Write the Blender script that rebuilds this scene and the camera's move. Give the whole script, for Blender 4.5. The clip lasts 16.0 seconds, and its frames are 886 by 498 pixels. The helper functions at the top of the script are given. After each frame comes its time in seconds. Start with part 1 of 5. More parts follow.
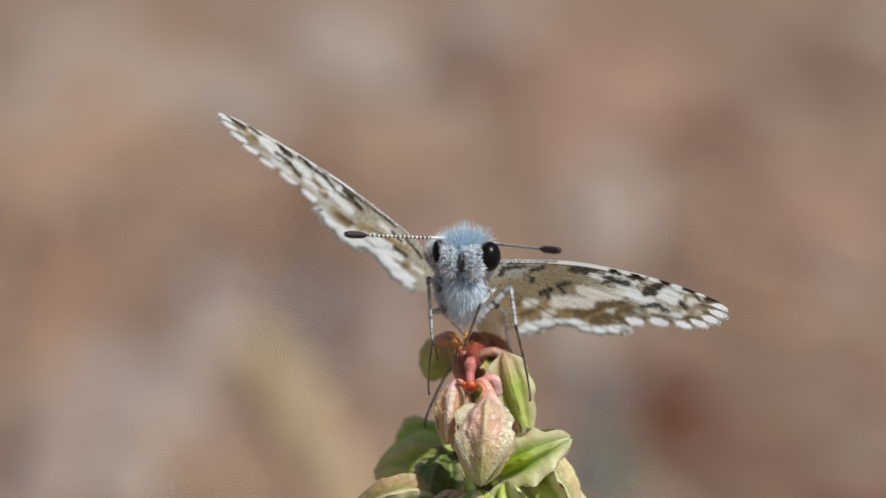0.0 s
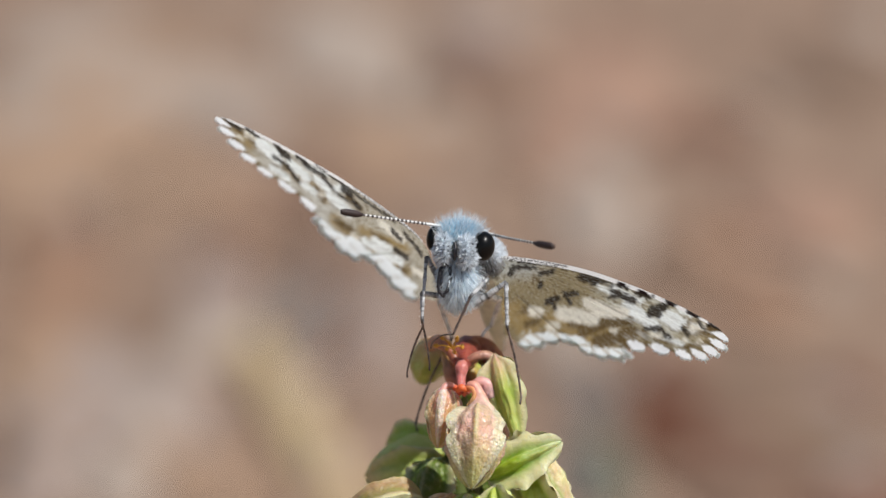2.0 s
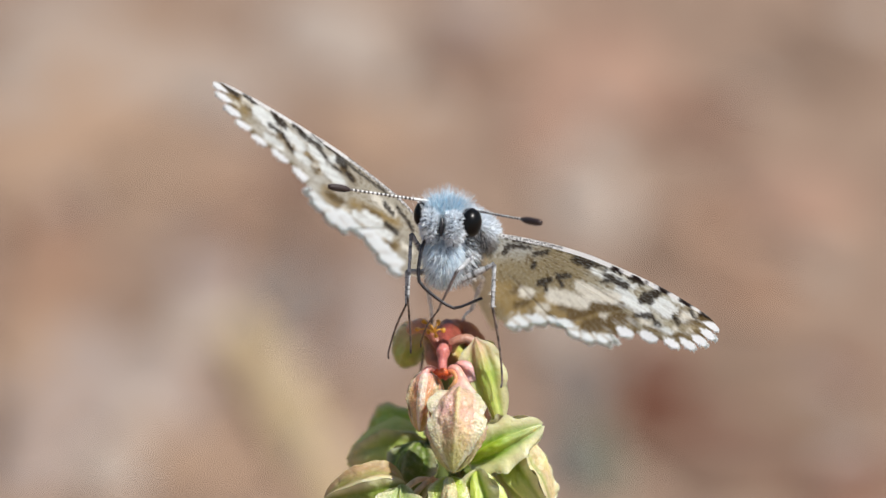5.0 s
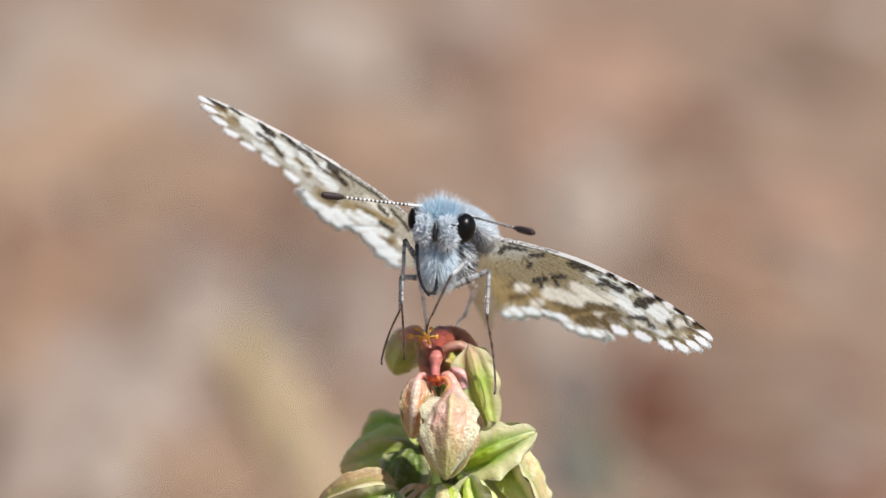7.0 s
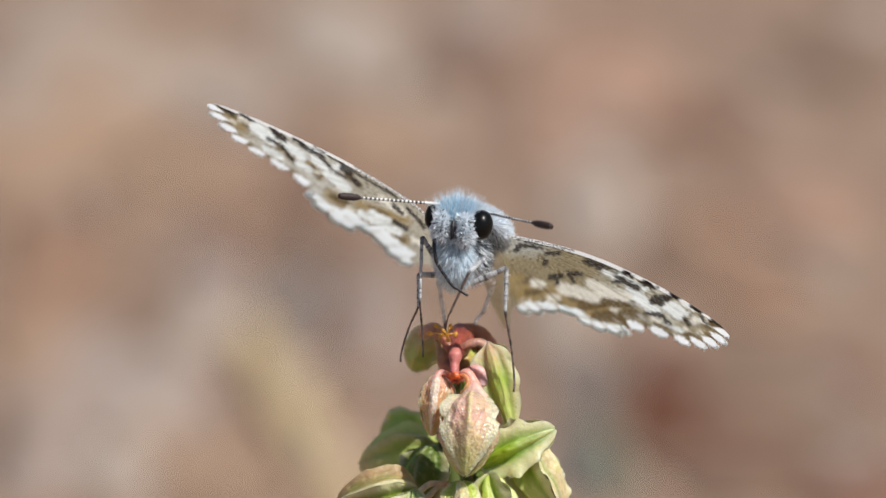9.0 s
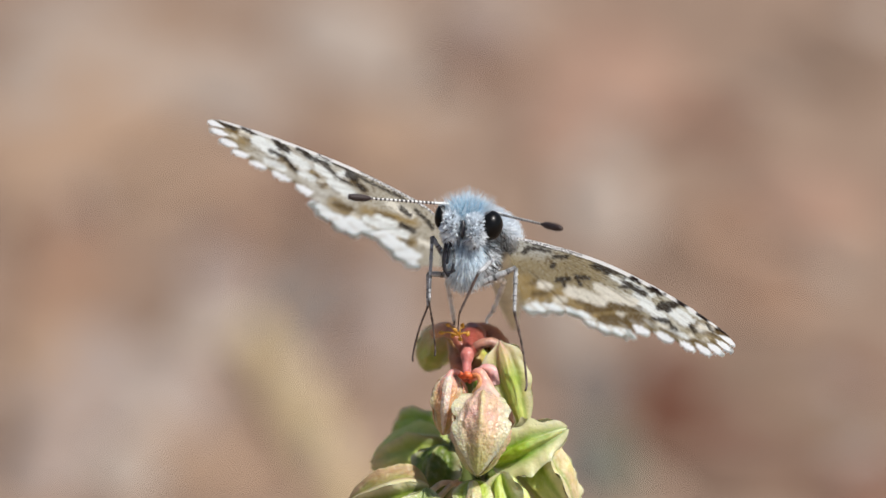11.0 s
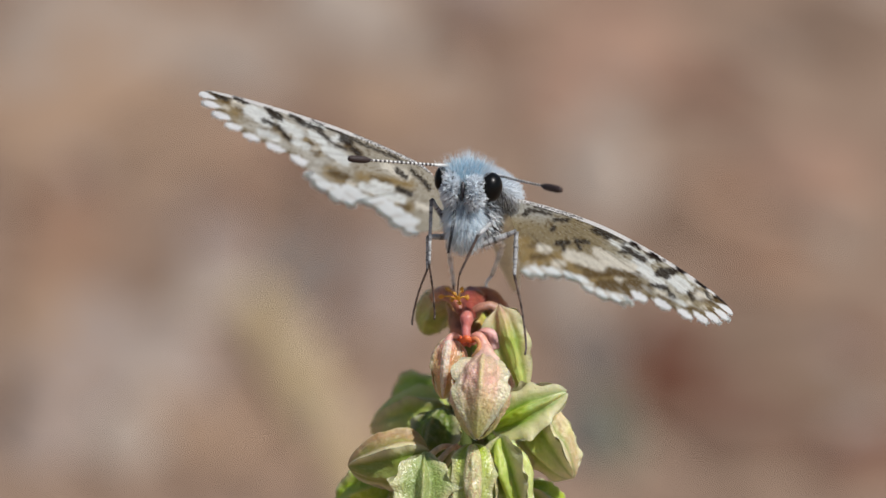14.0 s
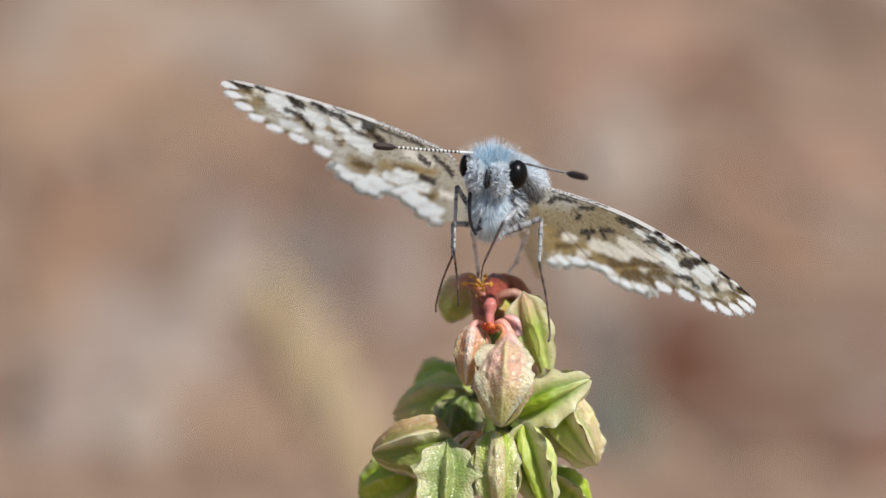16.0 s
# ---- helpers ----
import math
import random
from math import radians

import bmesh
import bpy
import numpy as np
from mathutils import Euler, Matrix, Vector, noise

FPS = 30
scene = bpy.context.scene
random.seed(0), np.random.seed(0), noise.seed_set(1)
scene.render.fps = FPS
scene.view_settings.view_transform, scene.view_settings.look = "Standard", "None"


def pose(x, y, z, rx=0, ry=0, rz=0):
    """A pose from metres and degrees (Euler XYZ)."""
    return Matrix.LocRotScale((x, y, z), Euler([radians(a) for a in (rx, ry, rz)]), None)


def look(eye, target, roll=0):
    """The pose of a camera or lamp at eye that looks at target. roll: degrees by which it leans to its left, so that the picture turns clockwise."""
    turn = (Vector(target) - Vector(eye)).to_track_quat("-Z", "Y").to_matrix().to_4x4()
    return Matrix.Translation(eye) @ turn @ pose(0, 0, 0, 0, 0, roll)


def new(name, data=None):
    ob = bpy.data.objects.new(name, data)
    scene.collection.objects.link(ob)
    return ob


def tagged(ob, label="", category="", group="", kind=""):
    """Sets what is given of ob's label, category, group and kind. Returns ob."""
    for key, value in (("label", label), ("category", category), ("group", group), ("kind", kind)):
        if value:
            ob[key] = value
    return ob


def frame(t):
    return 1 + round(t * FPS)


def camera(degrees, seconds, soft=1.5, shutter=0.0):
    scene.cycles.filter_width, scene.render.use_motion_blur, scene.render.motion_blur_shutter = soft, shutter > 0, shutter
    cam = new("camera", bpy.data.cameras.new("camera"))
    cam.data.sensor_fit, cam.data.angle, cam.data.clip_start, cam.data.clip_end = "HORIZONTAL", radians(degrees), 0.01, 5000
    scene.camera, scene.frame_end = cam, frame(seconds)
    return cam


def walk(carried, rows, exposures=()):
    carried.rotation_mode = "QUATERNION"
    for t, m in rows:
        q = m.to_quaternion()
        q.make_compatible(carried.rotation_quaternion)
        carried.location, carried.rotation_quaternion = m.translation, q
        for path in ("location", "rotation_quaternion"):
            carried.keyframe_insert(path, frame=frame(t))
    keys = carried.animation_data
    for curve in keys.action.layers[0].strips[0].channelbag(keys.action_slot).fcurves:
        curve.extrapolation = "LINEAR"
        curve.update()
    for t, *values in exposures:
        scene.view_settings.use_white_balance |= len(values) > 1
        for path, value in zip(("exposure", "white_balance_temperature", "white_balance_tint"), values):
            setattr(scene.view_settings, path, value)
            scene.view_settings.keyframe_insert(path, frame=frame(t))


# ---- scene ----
MM = 0.001
TILT = 14.0          # degrees by which the camera looks down
REACH = 0.24         # from the lens to the plane of sharp focus
PX = 0.00003

# ---- camera ----
cam = camera(11.19, 16.0, 1.5)
cam.data.dof.use_dof = True
cam.data.dof.focus_distance = REACH + 0.0015
cam.data.dof.aperture_fstop = 31.0

# the stage: x to the side, y away from the camera, z up across the view, in metres round the butterfly
STAGE = Matrix.Translation((0, 0, 0.13)) @ pose(0, 0, 0, -TILT)


def stage(p):
    """A world place from stage millimetres."""
    return STAGE @ (Vector(p) * MM)


# seconds, sway of the view (side, up), body (side, up, lean), flap, sweep and twist of each wing, shift of each wing root (side, up)
TAKE = [
    (0, -35, 104, -0.29, -1.28, -4.7, 39.5, 1.1, 3.5, -16.7, -2.6, -0.1, -0.42, -0.05, -1.38, 0.01),
    (0.5, -63, 99, -0.17, -0.98, -4.7, 38.5, 1.4, 2.8, -20.4, -4.1, -1.1, -0.34, -0.17, -1.11, -0.07),
    (1, -45, 107, -0.20, -0.76, -2.9, 39.5, 2.8, 2.2, -20.0, -3.1, -2.1, -0.26, -0.29, -0.84, -0.16),
    (1.5, -56, 107, -0.24, -0.61, -2.1, 35.6, 4.4, 1.6, -21.5, -4.1, -3.0, -0.17, -0.41, -0.57, -0.25),
    (2, -51, 110, -0.18, -0.51, -1.5, 34.6, 5.0, 0.5, -22.7, -3.2, -4.2, -0.12, -0.45, -0.47, -0.30),
    (2.5, -75, 93, -0.14, -0.23, -1.0, 34.6, 7.4, -0.5, -23.1, -1.1, -5.3, -0.06, -0.48, -0.36, -0.35),
]
TAKE += [
    (3, -67, 90, 0.01, -0.12, -0.3, 37.4, 7.6, -1.6, -24.2, -2.2, -6.4, -0.00, -0.52, -0.26, -0.41),
    (3.5, -73, 81, 0.03, -0.03, -1.6, 35.3, 7.1, -2.7, -26.5, -1.9, -7.5, 0.06, -0.55, -0.16, -0.46),
    (6, -85, 81, 0.17, -0.14, 1.2, 35.6, 3.2, 1.3, -22.6, -2.6, -3.1, 0.19, -0.35, 0.03, -0.17),
    (6.5, -88, 77, 0.19, -0.09, 0.1, 34.1, 3.3, 2.1, -24.6, -2.5, -2.2, 0.21, -0.31, 0.07, -0.11),
    (7, -97, 93, 0.16, -0.02, 0.3, 31.3, 2.9, 2.9, -24.8, -0.1, -1.3, 0.24, -0.27, 0.10, -0.06),
    (7.5, -80, 84, 0.12, 0.02, -0.1, 29.5, 2.3, 2.8, -25.1, 0.4, -1.1, 0.23, -0.26, 0.08, -0.07),
]
TAKE += [
    (8, -62, 91, 0.10, -0.05, -0.1, 28.8, 2.3, 2.6, -25.0, -0.9, -0.9, 0.23, -0.26, 0.07, -0.09),
    (8.5, -65, 89, 0.08, -0.01, -0.5, 29.2, 2.0, 2.5, -25.0, -0.0, -0.6, 0.23, -0.26, 0.05, -0.11),
    (11, -41, 87, -0.08, -0.07, -0.1, 23.8, 1.5, 1.9, -26.1, 1.3, 0.4, 0.22, -0.24, -0.05, -0.21),
    (11.5, -67, 79, 0.01, -0.04, -0.6, 23.1, 1.6, 1.6, -27.1, 1.4, 0.3, 0.19, -0.21, -0.03, -0.20),
    (12, -41, 64, 0.01, -0.04, -0.5, 22.3, 1.9, 1.3, -27.4, 1.4, 0.2, 0.16, -0.18, -0.02, -0.20),
    (12.5, -67, 64, -0.05, -0.02, 0.5, 21.4, 2.6, 1.0, -26.6, 0.1, 0.1, 0.13, -0.15, -0.01, -0.19),
]
TAKE += [
    (13, -44, 55, 0.01, -0.01, -0.1, 21.9, 2.6, 0.7, -27.7, -0.3, -0.0, 0.10, -0.12, -0.00, -0.19),
    (13.5, -62, 41, -0.07, 0.02, -0.1, 21.3, 1.9, 0.4, -27.3, 1.9, -0.1, 0.07, -0.09, 0.01, -0.18),
    (14, -42, 23, -0.06, 0.04, -0.1, 20.8, 3.0, 0.2, -27.8, 1.9, -0.2, 0.04, -0.06, 0.02, -0.18),
    (14.5, -14, 16, -0.02, 0.02, -0.1, 20.7, 3.1, -0.1, -28.4, 1.1, -0.4, 0.01, -0.03, 0.03, -0.17),
    (15, -22, 9, -0.01, 0.04, -0.2, 20.8, 4.2, -0.4, -28.7, 1.1, -0.5, -0.02, -0.00, 0.04, -0.17),
    (15.5, 28, 9, -0.02, 0.02, 0.2, 19.9, 3.6, -0.7, -28.8, 1.4, -0.6, -0.05, 0.03, 0.06, -0.16),
]
TAKE += [
    (16, 0, 0, 0.01, 0.02, 0.0, 20.1, 4.5, -1.0, -29.1, 1.4, -0.7, -0.08, 0.06, 0.07, -0.16),
]


def view(side, up):
    """The camera's pose: part of the unsteadiness is a shift, the rest a turn."""
    across, rise = 0.65, 0.10
    eye = stage((0, 0, 0)) + (STAGE.to_3x3() @ Vector((-side * PX * across, -REACH, up * PX * rise)))
    turn = PX / REACH
    return Matrix.Translation(eye) @ STAGE.to_3x3().to_4x4() @ pose(0, 0, 0, 90) @ Euler(
        (up * turn * (1 - rise), side * turn * (1 - across), 0)).to_matrix().to_4x4()


walk(cam, [(row[0], view(row[1], row[2])) for row in TAKE],
     [(0, -0.44), (0.4, -0.22), (1, -0.27), (1.5, -0.26), (2, -0.25), (2.5, -0.16), (6.5, -0.03), (7.5, -0.05), (8.5, -0.18), (11, -0.11), (12.5, -0.05), (13, -0.33), (13.5, -0.24), (14, -0.40), (14.5, -0.29), (15, -0.25), (16, -0.23)])

# ---- light ----
world = bpy.data.worlds.new("sky")
world.use_nodes = True
scene.world = world
sky = world.node_tree.nodes.new("ShaderNodeTexSky")
sky.sky_type = "NISHITA"
sky.sun_disc = False
SUN_UP, SUN_SIDE = 56.0, 126.0     # elevation; compass turn from +y towards +x
sky.sun_elevation = radians(SUN_UP)
sky.sun_rotation = radians(SUN_SIDE)
world.node_tree.links.new(sky.outputs[0], world.node_tree.nodes["Background"].inputs[0])
world.node_tree.nodes["Background"].inputs[1].default_value = 0.08
sun = new("sun", bpy.data.lights.new("sun", "SUN"))
sun.data.energy = 5.0
sun.data.angle = radians(0.6)
sun.data.color = (1.0, 0.965, 0.92)
ray = Vector((math.sin(radians(SUN_SIDE)) * math.cos(radians(SUN_UP)),
              math.cos(radians(SUN_SIDE)) * math.cos(radians(SUN_UP)), math.sin(radians(SUN_UP))))
sun.matrix_world = look(ray * 3, (0, 0, 0))


# ---- materials ----
def material(name, colour, rough=0.6, attribute="", grain=0.0, grain_scale=2000.0, bump=0.0, bump_scale=3000.0,
             sheer=0.0, spread=0.0, subsurface=0.0, specular=0.5, grains=0.0):
    """A principled surface with grain, relief, variation from piece to piece and, for thin tissue, light shining through."""
    m = bpy.data.materials.new(name)
    m.use_nodes = True
    nodes, links = m.node_tree.nodes, m.node_tree.links
    p = nodes["Principled BSDF"]
    out = nodes["Material Output"]
    p.inputs["Roughness"].default_value = rough
    p.inputs["Specular IOR Level"].default_value = specular
    coords = nodes.new("ShaderNodeTexCoord")
    if attribute:
        source = nodes.new("ShaderNodeAttribute")
        source.attribute_name = attribute
        colour_out = source.outputs["Color"]
    else:
        source = nodes.new("ShaderNodeRGB")
        source.outputs[0].default_value = (*colour, 1)
        colour_out = source.outputs[0]
    if grain:
        total = None
        for factor in (1.0, 0.17):
            n = nodes.new("ShaderNodeTexNoise")
            n.inputs["Scale"].default_value = grain_scale * factor
            n.inputs["Detail"].default_value = 3
            links.new(coords.outputs["Object"], n.inputs["Vector"])
            if total is None:
                total = n.outputs["Fac"]
            else:
                add = nodes.new("ShaderNodeMath")
                add.operation = "ADD"
                links.new(total, add.inputs[0])
                links.new(n.outputs["Fac"], add.inputs[1])
                total = add.outputs[0]
        span = nodes.new("ShaderNodeMapRange")
        span.inputs["From Min"].default_value = 0.6
        span.inputs["From Max"].default_value = 1.4
        span.inputs["To Min"].default_value = 1 - grain
        span.inputs["To Max"].default_value = 1 + grain
        links.new(total, span.inputs["Value"])
        times = nodes.new("ShaderNodeVectorMath")
        times.operation = "SCALE"
        links.new(colour_out, times.inputs[0])
        links.new(span.outputs[0], times.inputs["Scale"])
        colour_out = times.outputs[0]
    if spread:
        info = nodes.new("ShaderNodeNewGeometry")
        span = nodes.new("ShaderNodeMapRange")
        span.inputs["To Min"].default_value = 1 - spread
        span.inputs["To Max"].default_value = 1 + spread
        links.new(info.outputs["Random Per Island"], span.inputs["Value"])
        times = nodes.new("ShaderNodeVectorMath")
        times.operation = "SCALE"
        links.new(colour_out, times.inputs[0])
        links.new(span.outputs[0], times.inputs["Scale"])
        colour_out = times.outputs[0]
    links.new(colour_out, p.inputs["Base Color"])
    if subsurface:
        p.inputs["Subsurface Weight"].default_value = subsurface
        p.inputs["Subsurface Radius"].default_value = (1.0, 0.8, 0.4)
        p.inputs["Subsurface Scale"].default_value = 0.0009
    if bump:
        n = nodes.new("ShaderNodeTexNoise")
        n.inputs["Scale"].default_value = bump_scale
        n.inputs["Detail"].default_value = 4
        links.new(coords.outputs["Object"], n.inputs["Vector"])
        b = nodes.new("ShaderNodeBump")
        b.inputs["Strength"].default_value = bump
        b.inputs["Distance"].default_value = 0.0001
        links.new(n.outputs["Fac"], b.inputs["Height"])
        links.new(b.outputs[0], p.inputs["Normal"])
        if grains:
            cells = nodes.new("ShaderNodeTexVoronoi")
            cells.feature = "SMOOTH_F1"
            cells.inputs["Scale"].default_value = grains
            links.new(coords.outputs["Object"], cells.inputs["Vector"])
            pimple = nodes.new("ShaderNodeBump")
            pimple.invert = True
            pimple.inputs["Strength"].default_value = 0.6
            pimple.inputs["Distance"].default_value = 0.0001
            light = nodes.new("ShaderNodeMapRange")
            light.inputs["From Min"].default_value, light.inputs["From Max"].default_value = 0.1, 0.6
            light.inputs["To Min"].default_value, light.inputs["To Max"].default_value = 1.10, 0.86
            links.new(cells.outputs["Distance"], light.inputs["Value"])
            dots = nodes.new("ShaderNodeVectorMath")
            dots.operation = "SCALE"
            links.new(colour_out, dots.inputs[0])
            links.new(light.outputs[0], dots.inputs["Scale"])
            links.new(dots.outputs[0], p.inputs["Base Color"])
            links.new(cells.outputs["Distance"], pimple.inputs["Height"])
            links.new(b.outputs[0], pimple.inputs["Normal"])
            links.new(pimple.outputs[0], p.inputs["Normal"])
    if sheer:
        t = nodes.new("ShaderNodeBsdfTranslucent")
        links.new(colour_out, t.inputs["Color"])
        mix = nodes.new("ShaderNodeMixShader")
        mix.inputs[0].default_value = sheer
        links.new(p.outputs[0], mix.inputs[1])
        links.new(t.outputs[0], mix.inputs[2])
        links.new(mix.outputs[0], out.inputs["Surface"])
    return m


WING = material("wing_scales", (1, 1, 1), 0.75, "tint", 0.12, 6000, 0.5, 9000, sheer=0.72, specular=0.08)
FRINGE_WHITE = material("white_fringe", (0.91, 0.95, 0.95), 0.6, "", 0, spread=0.08, sheer=0.62, specular=0.1)
FRINGE_BROWN = material("brown_fringe", (0.17, 0.12, 0.07), 0.6, "", 0, spread=0.3, sheer=0.4, specular=0.1)
HUSK = material("fruit_tissue", (1, 1, 1), 0.42, "tint", 0.14, 1500, 1.0, 2400, sheer=0.10, specular=0.45, subsurface=0.5)
GRITTY_HUSK = material("warty_fruit_tissue", (1, 1, 1), 0.26, "tint", 0.16, 2200, 0.8, 3400, sheer=0.10, specular=0.6, grains=8500, subsurface=0.45)
WAXY = material("waxy_tissue", (1, 1, 1), 0.38, "tint", 0.55, 2100, 1.0, 2600, specular=0.5, subsurface=0.25)
GREEN_STEM = material("green_stem", (0.13, 0.17, 0.045), 0.5, "", 0.25, 900, 0.4, 2000)
STAMEN = material("stamen", (0.66, 0.30, 0.04), 0.35, "", 0.3, 3000, 0.3, 5000, subsurface=0.3)
FUR_WHITE = material("white_hair", (0.91, 0.96, 1.0), 0.45, "", 0, spread=0.05, sheer=0.3)
FUR_BLUE = material("blue_hair", (0.58, 0.78, 0.88), 0.45, "", 0, spread=0.25, sheer=0.5)
FUR_PALE = material("pale_blue_hair", (0.88, 0.93, 0.97), 0.45, "", 0, spread=0.18, sheer=0.5)
FUR_BREAST = material("breast_hair", (0.86, 0.94, 0.99), 0.45, "", 0, spread=0.2, sheer=0.6)
FUR_MID = material("mid_grey_hair", (0.34, 0.39, 0.44), 0.5, "", 0, spread=0.5, sheer=0.2)
DARK_SKIN = material("dark_skin", (0.10, 0.11, 0.12), 0.7, "", 0.3, 4000, 0.6, 6000)
FUR_GREY = material("grey_hair", (0.05, 0.05, 0.055), 0.55, "", 0, spread=0.6, sheer=0.1)
SKIN = material("grey_skin", (0.56, 0.61, 0.66), 0.7, "", 0.3, 4000, 0.6, 6000)
PALE_SKIN = material("pale_skin", (0.72, 0.69, 0.56), 0.7, "", 0.25, 3000, 0.6, 6000)
EYE = material("black_eye", (0.004, 0.004, 0.004), 0.3, "", 0, specular=0.22)
CLUB = material("club", (0.035, 0.02, 0.018), 0.6, "", 0.35, 5000, 0.4, 9000)
SHAFT = material("antenna_scales", (1, 1, 1), 0.6, "tint")
TONGUE = material("tongue", (0.018, 0.016, 0.02), 0.35)
LEG_SCALES = material("speckled_leg", (1, 1, 1), 0.6, "tint", 0.75, 9000, 0.4, 9000)


# ---- building ----
def part(name, bm, mat, parent=None, label="", smooth=True):
    """Links a bmesh as one mesh object."""
    mesh = bpy.data.meshes.new(name)
    bm.to_mesh(mesh)
    bm.free()
    mesh.materials.append(mat)
    if smooth:
        mesh.polygons.foreach_set("use_smooth", [True] * len(mesh.polygons))
    ob = new(name, mesh)
    if parent:
        ob.parent = parent
    if label:
        tagged(ob, label)
    return ob


def skin(verts, faces, tints=None):
    """A bmesh from plain lists, in millimetres, with an optional colour for each corner point."""
    mesh = bpy.data.meshes.new("raw")
    mesh.from_pydata([(x * MM, y * MM, z * MM) for x, y, z in verts], [], faces)
    if tints is not None:
        layer = mesh.color_attributes.new("tint", "FLOAT_COLOR", "POINT")
        flat = np.ones((len(verts), 4), dtype=np.float32)
        flat[:, :3] = np.asarray(tints, dtype=np.float32)
        layer.data.foreach_set("color", flat.ravel())
    bm = bmesh.new()
    bm.from_mesh(mesh)
    bpy.data.meshes.remove(mesh)
    return bm


def grid_faces(rows, cols, closed=False):
    faces = []
    for i in range(rows - 1):
        for j in range(cols if closed else cols - 1):
            k = (j + 1) % cols
            faces.append((i * cols + j, i * cols + k, (i + 1) * cols + k, (i + 1) * cols + j))
    return faces


def curve_points(points, n):
    """n points spread evenly along a smooth curve through the given ones."""
    p = [np.array(q, float) for q in points]
    if len(p) == 2:
        return [tuple(p[0] + (p[1] - p[0]) * i / (n - 1)) for i in range(n)]
    p = [2 * p[0] - p[1]] + p + [2 * p[-1] - p[-2]]
    fine = []
    for i in range(1, len(p) - 2):
        for k in range(24):
            t = k / 24
            fine.append(0.5 * (2 * p[i] + (p[i + 1] - p[i - 1]) * t + (2 * p[i - 1] - 5 * p[i] + 4 * p[i + 1] - p[i + 2]) * t ** 2
                               + (3 * p[i] - p[i - 1] - 3 * p[i + 1] + p[i + 2]) * t ** 3))
    fine.append(p[-2])
    fine = np.array(fine)
    along = np.concatenate([[0], np.cumsum(np.linalg.norm(np.diff(fine, axis=0), axis=1))])
    marks = np.linspace(0, along[-1], n)
    return [tuple(np.interp(m, along, fine[:, k]) for k in range(fine.shape[1])) for m in marks]


def tube(points, radii, sides=8, n=16, tint=None, lump=0.0):
    """A tapered round tube through points (millimetres)."""
    pts = curve_points(points, n)
    verts, tints = [], []
    up = Vector((0.31, 0.22, 0.92))
    for i, p in enumerate(pts):
        a = Vector(pts[max(i - 1, 0)])
        b = Vector(pts[min(i + 1, n - 1)])
        along = (b - a).normalized()
        side = along.cross(up)
        if side.length < 0.05:
            side = along.cross(Vector((1, 0, 0)))
        side.normalize()
        over = side.cross(along)
        f = i / (n - 1) * (len(radii) - 1)
        k = min(int(f), len(radii) - 2)
        r = radii[k] + (radii[k + 1] - radii[k]) * (f - k)
        for j in range(sides):
            w = 2 * math.pi * j / sides
            q = Vector(p) + (side * math.cos(w) + over * math.sin(w)) * r * (1 + lump * noise.noise(Vector(p) * 2.1 + Vector((j, 0, 0)) * 0.7))
            verts.append(tuple(q))
            if tint:
                tints.append(tint(i / (n - 1)))
    faces = grid_faces(n, sides, True)
    faces.append(tuple(range(sides))[::-1])
    faces.append(tuple((n - 1) * sides + j for j in range(sides)))
    return skin(verts, faces, tints if tint else None)


def ball(centre, size, turn=(0, 0, 0), lump=0.0, rings=20, sides=28):
    """A lumpy ellipsoid, in millimetres."""
    rot = Euler([radians(a) for a in turn]).to_matrix()
    verts = []
    for i in range(rings):
        th = math.pi * (i + 0.02) / (rings - 0.96)
        for j in range(sides):
            ph = 2 * math.pi * j / sides
            d = Vector((math.sin(th) * math.cos(ph), math.sin(th) * math.sin(ph), math.cos(th)))
            k = 1 + lump * noise.noise(d * 2.3 + Vector(centre))
            verts.append(tuple(Vector(centre) + rot @ Vector((d.x * size[0] * k, d.y * size[1] * k, d.z * size[2] * k))))
    faces = grid_faces(rings, sides, True)
    faces.append(tuple(range(sides))[::-1])
    faces.append(tuple((rings - 1) * sides + j for j in range(sides)))
    return skin(verts, faces)


def hairs(roots, width):
    """Tapered hairs. roots: place, direction with length, droop; all in millimetres."""
    verts, faces = [], []
    for p, d, droop in roots:
        p, d = Vector(p), Vector(d)
        side = d.cross(Vector((random.uniform(-1, 1), random.uniform(-1, 1), random.uniform(-1, 1))))
        if side.length < 1e-6:
            continue
        side = side.normalized() * width * random.uniform(0.6, 1.3) / 2
        bend = Vector((random.uniform(-0.1, 0.1), random.uniform(-0.1, 0.1), -droop)) * d.length
        k = len(verts)
        for f, w in ((0, 1), (0.5, 0.8)):
            c = p + d * f + bend * f * f
            verts += [tuple(c - side * w), tuple(c + side * w)]
        verts.append(tuple(p + d + bend))
        faces += [(k, k + 1, k + 3, k + 2), (k + 2, k + 3, k + 4)]
    return skin(verts, faces)


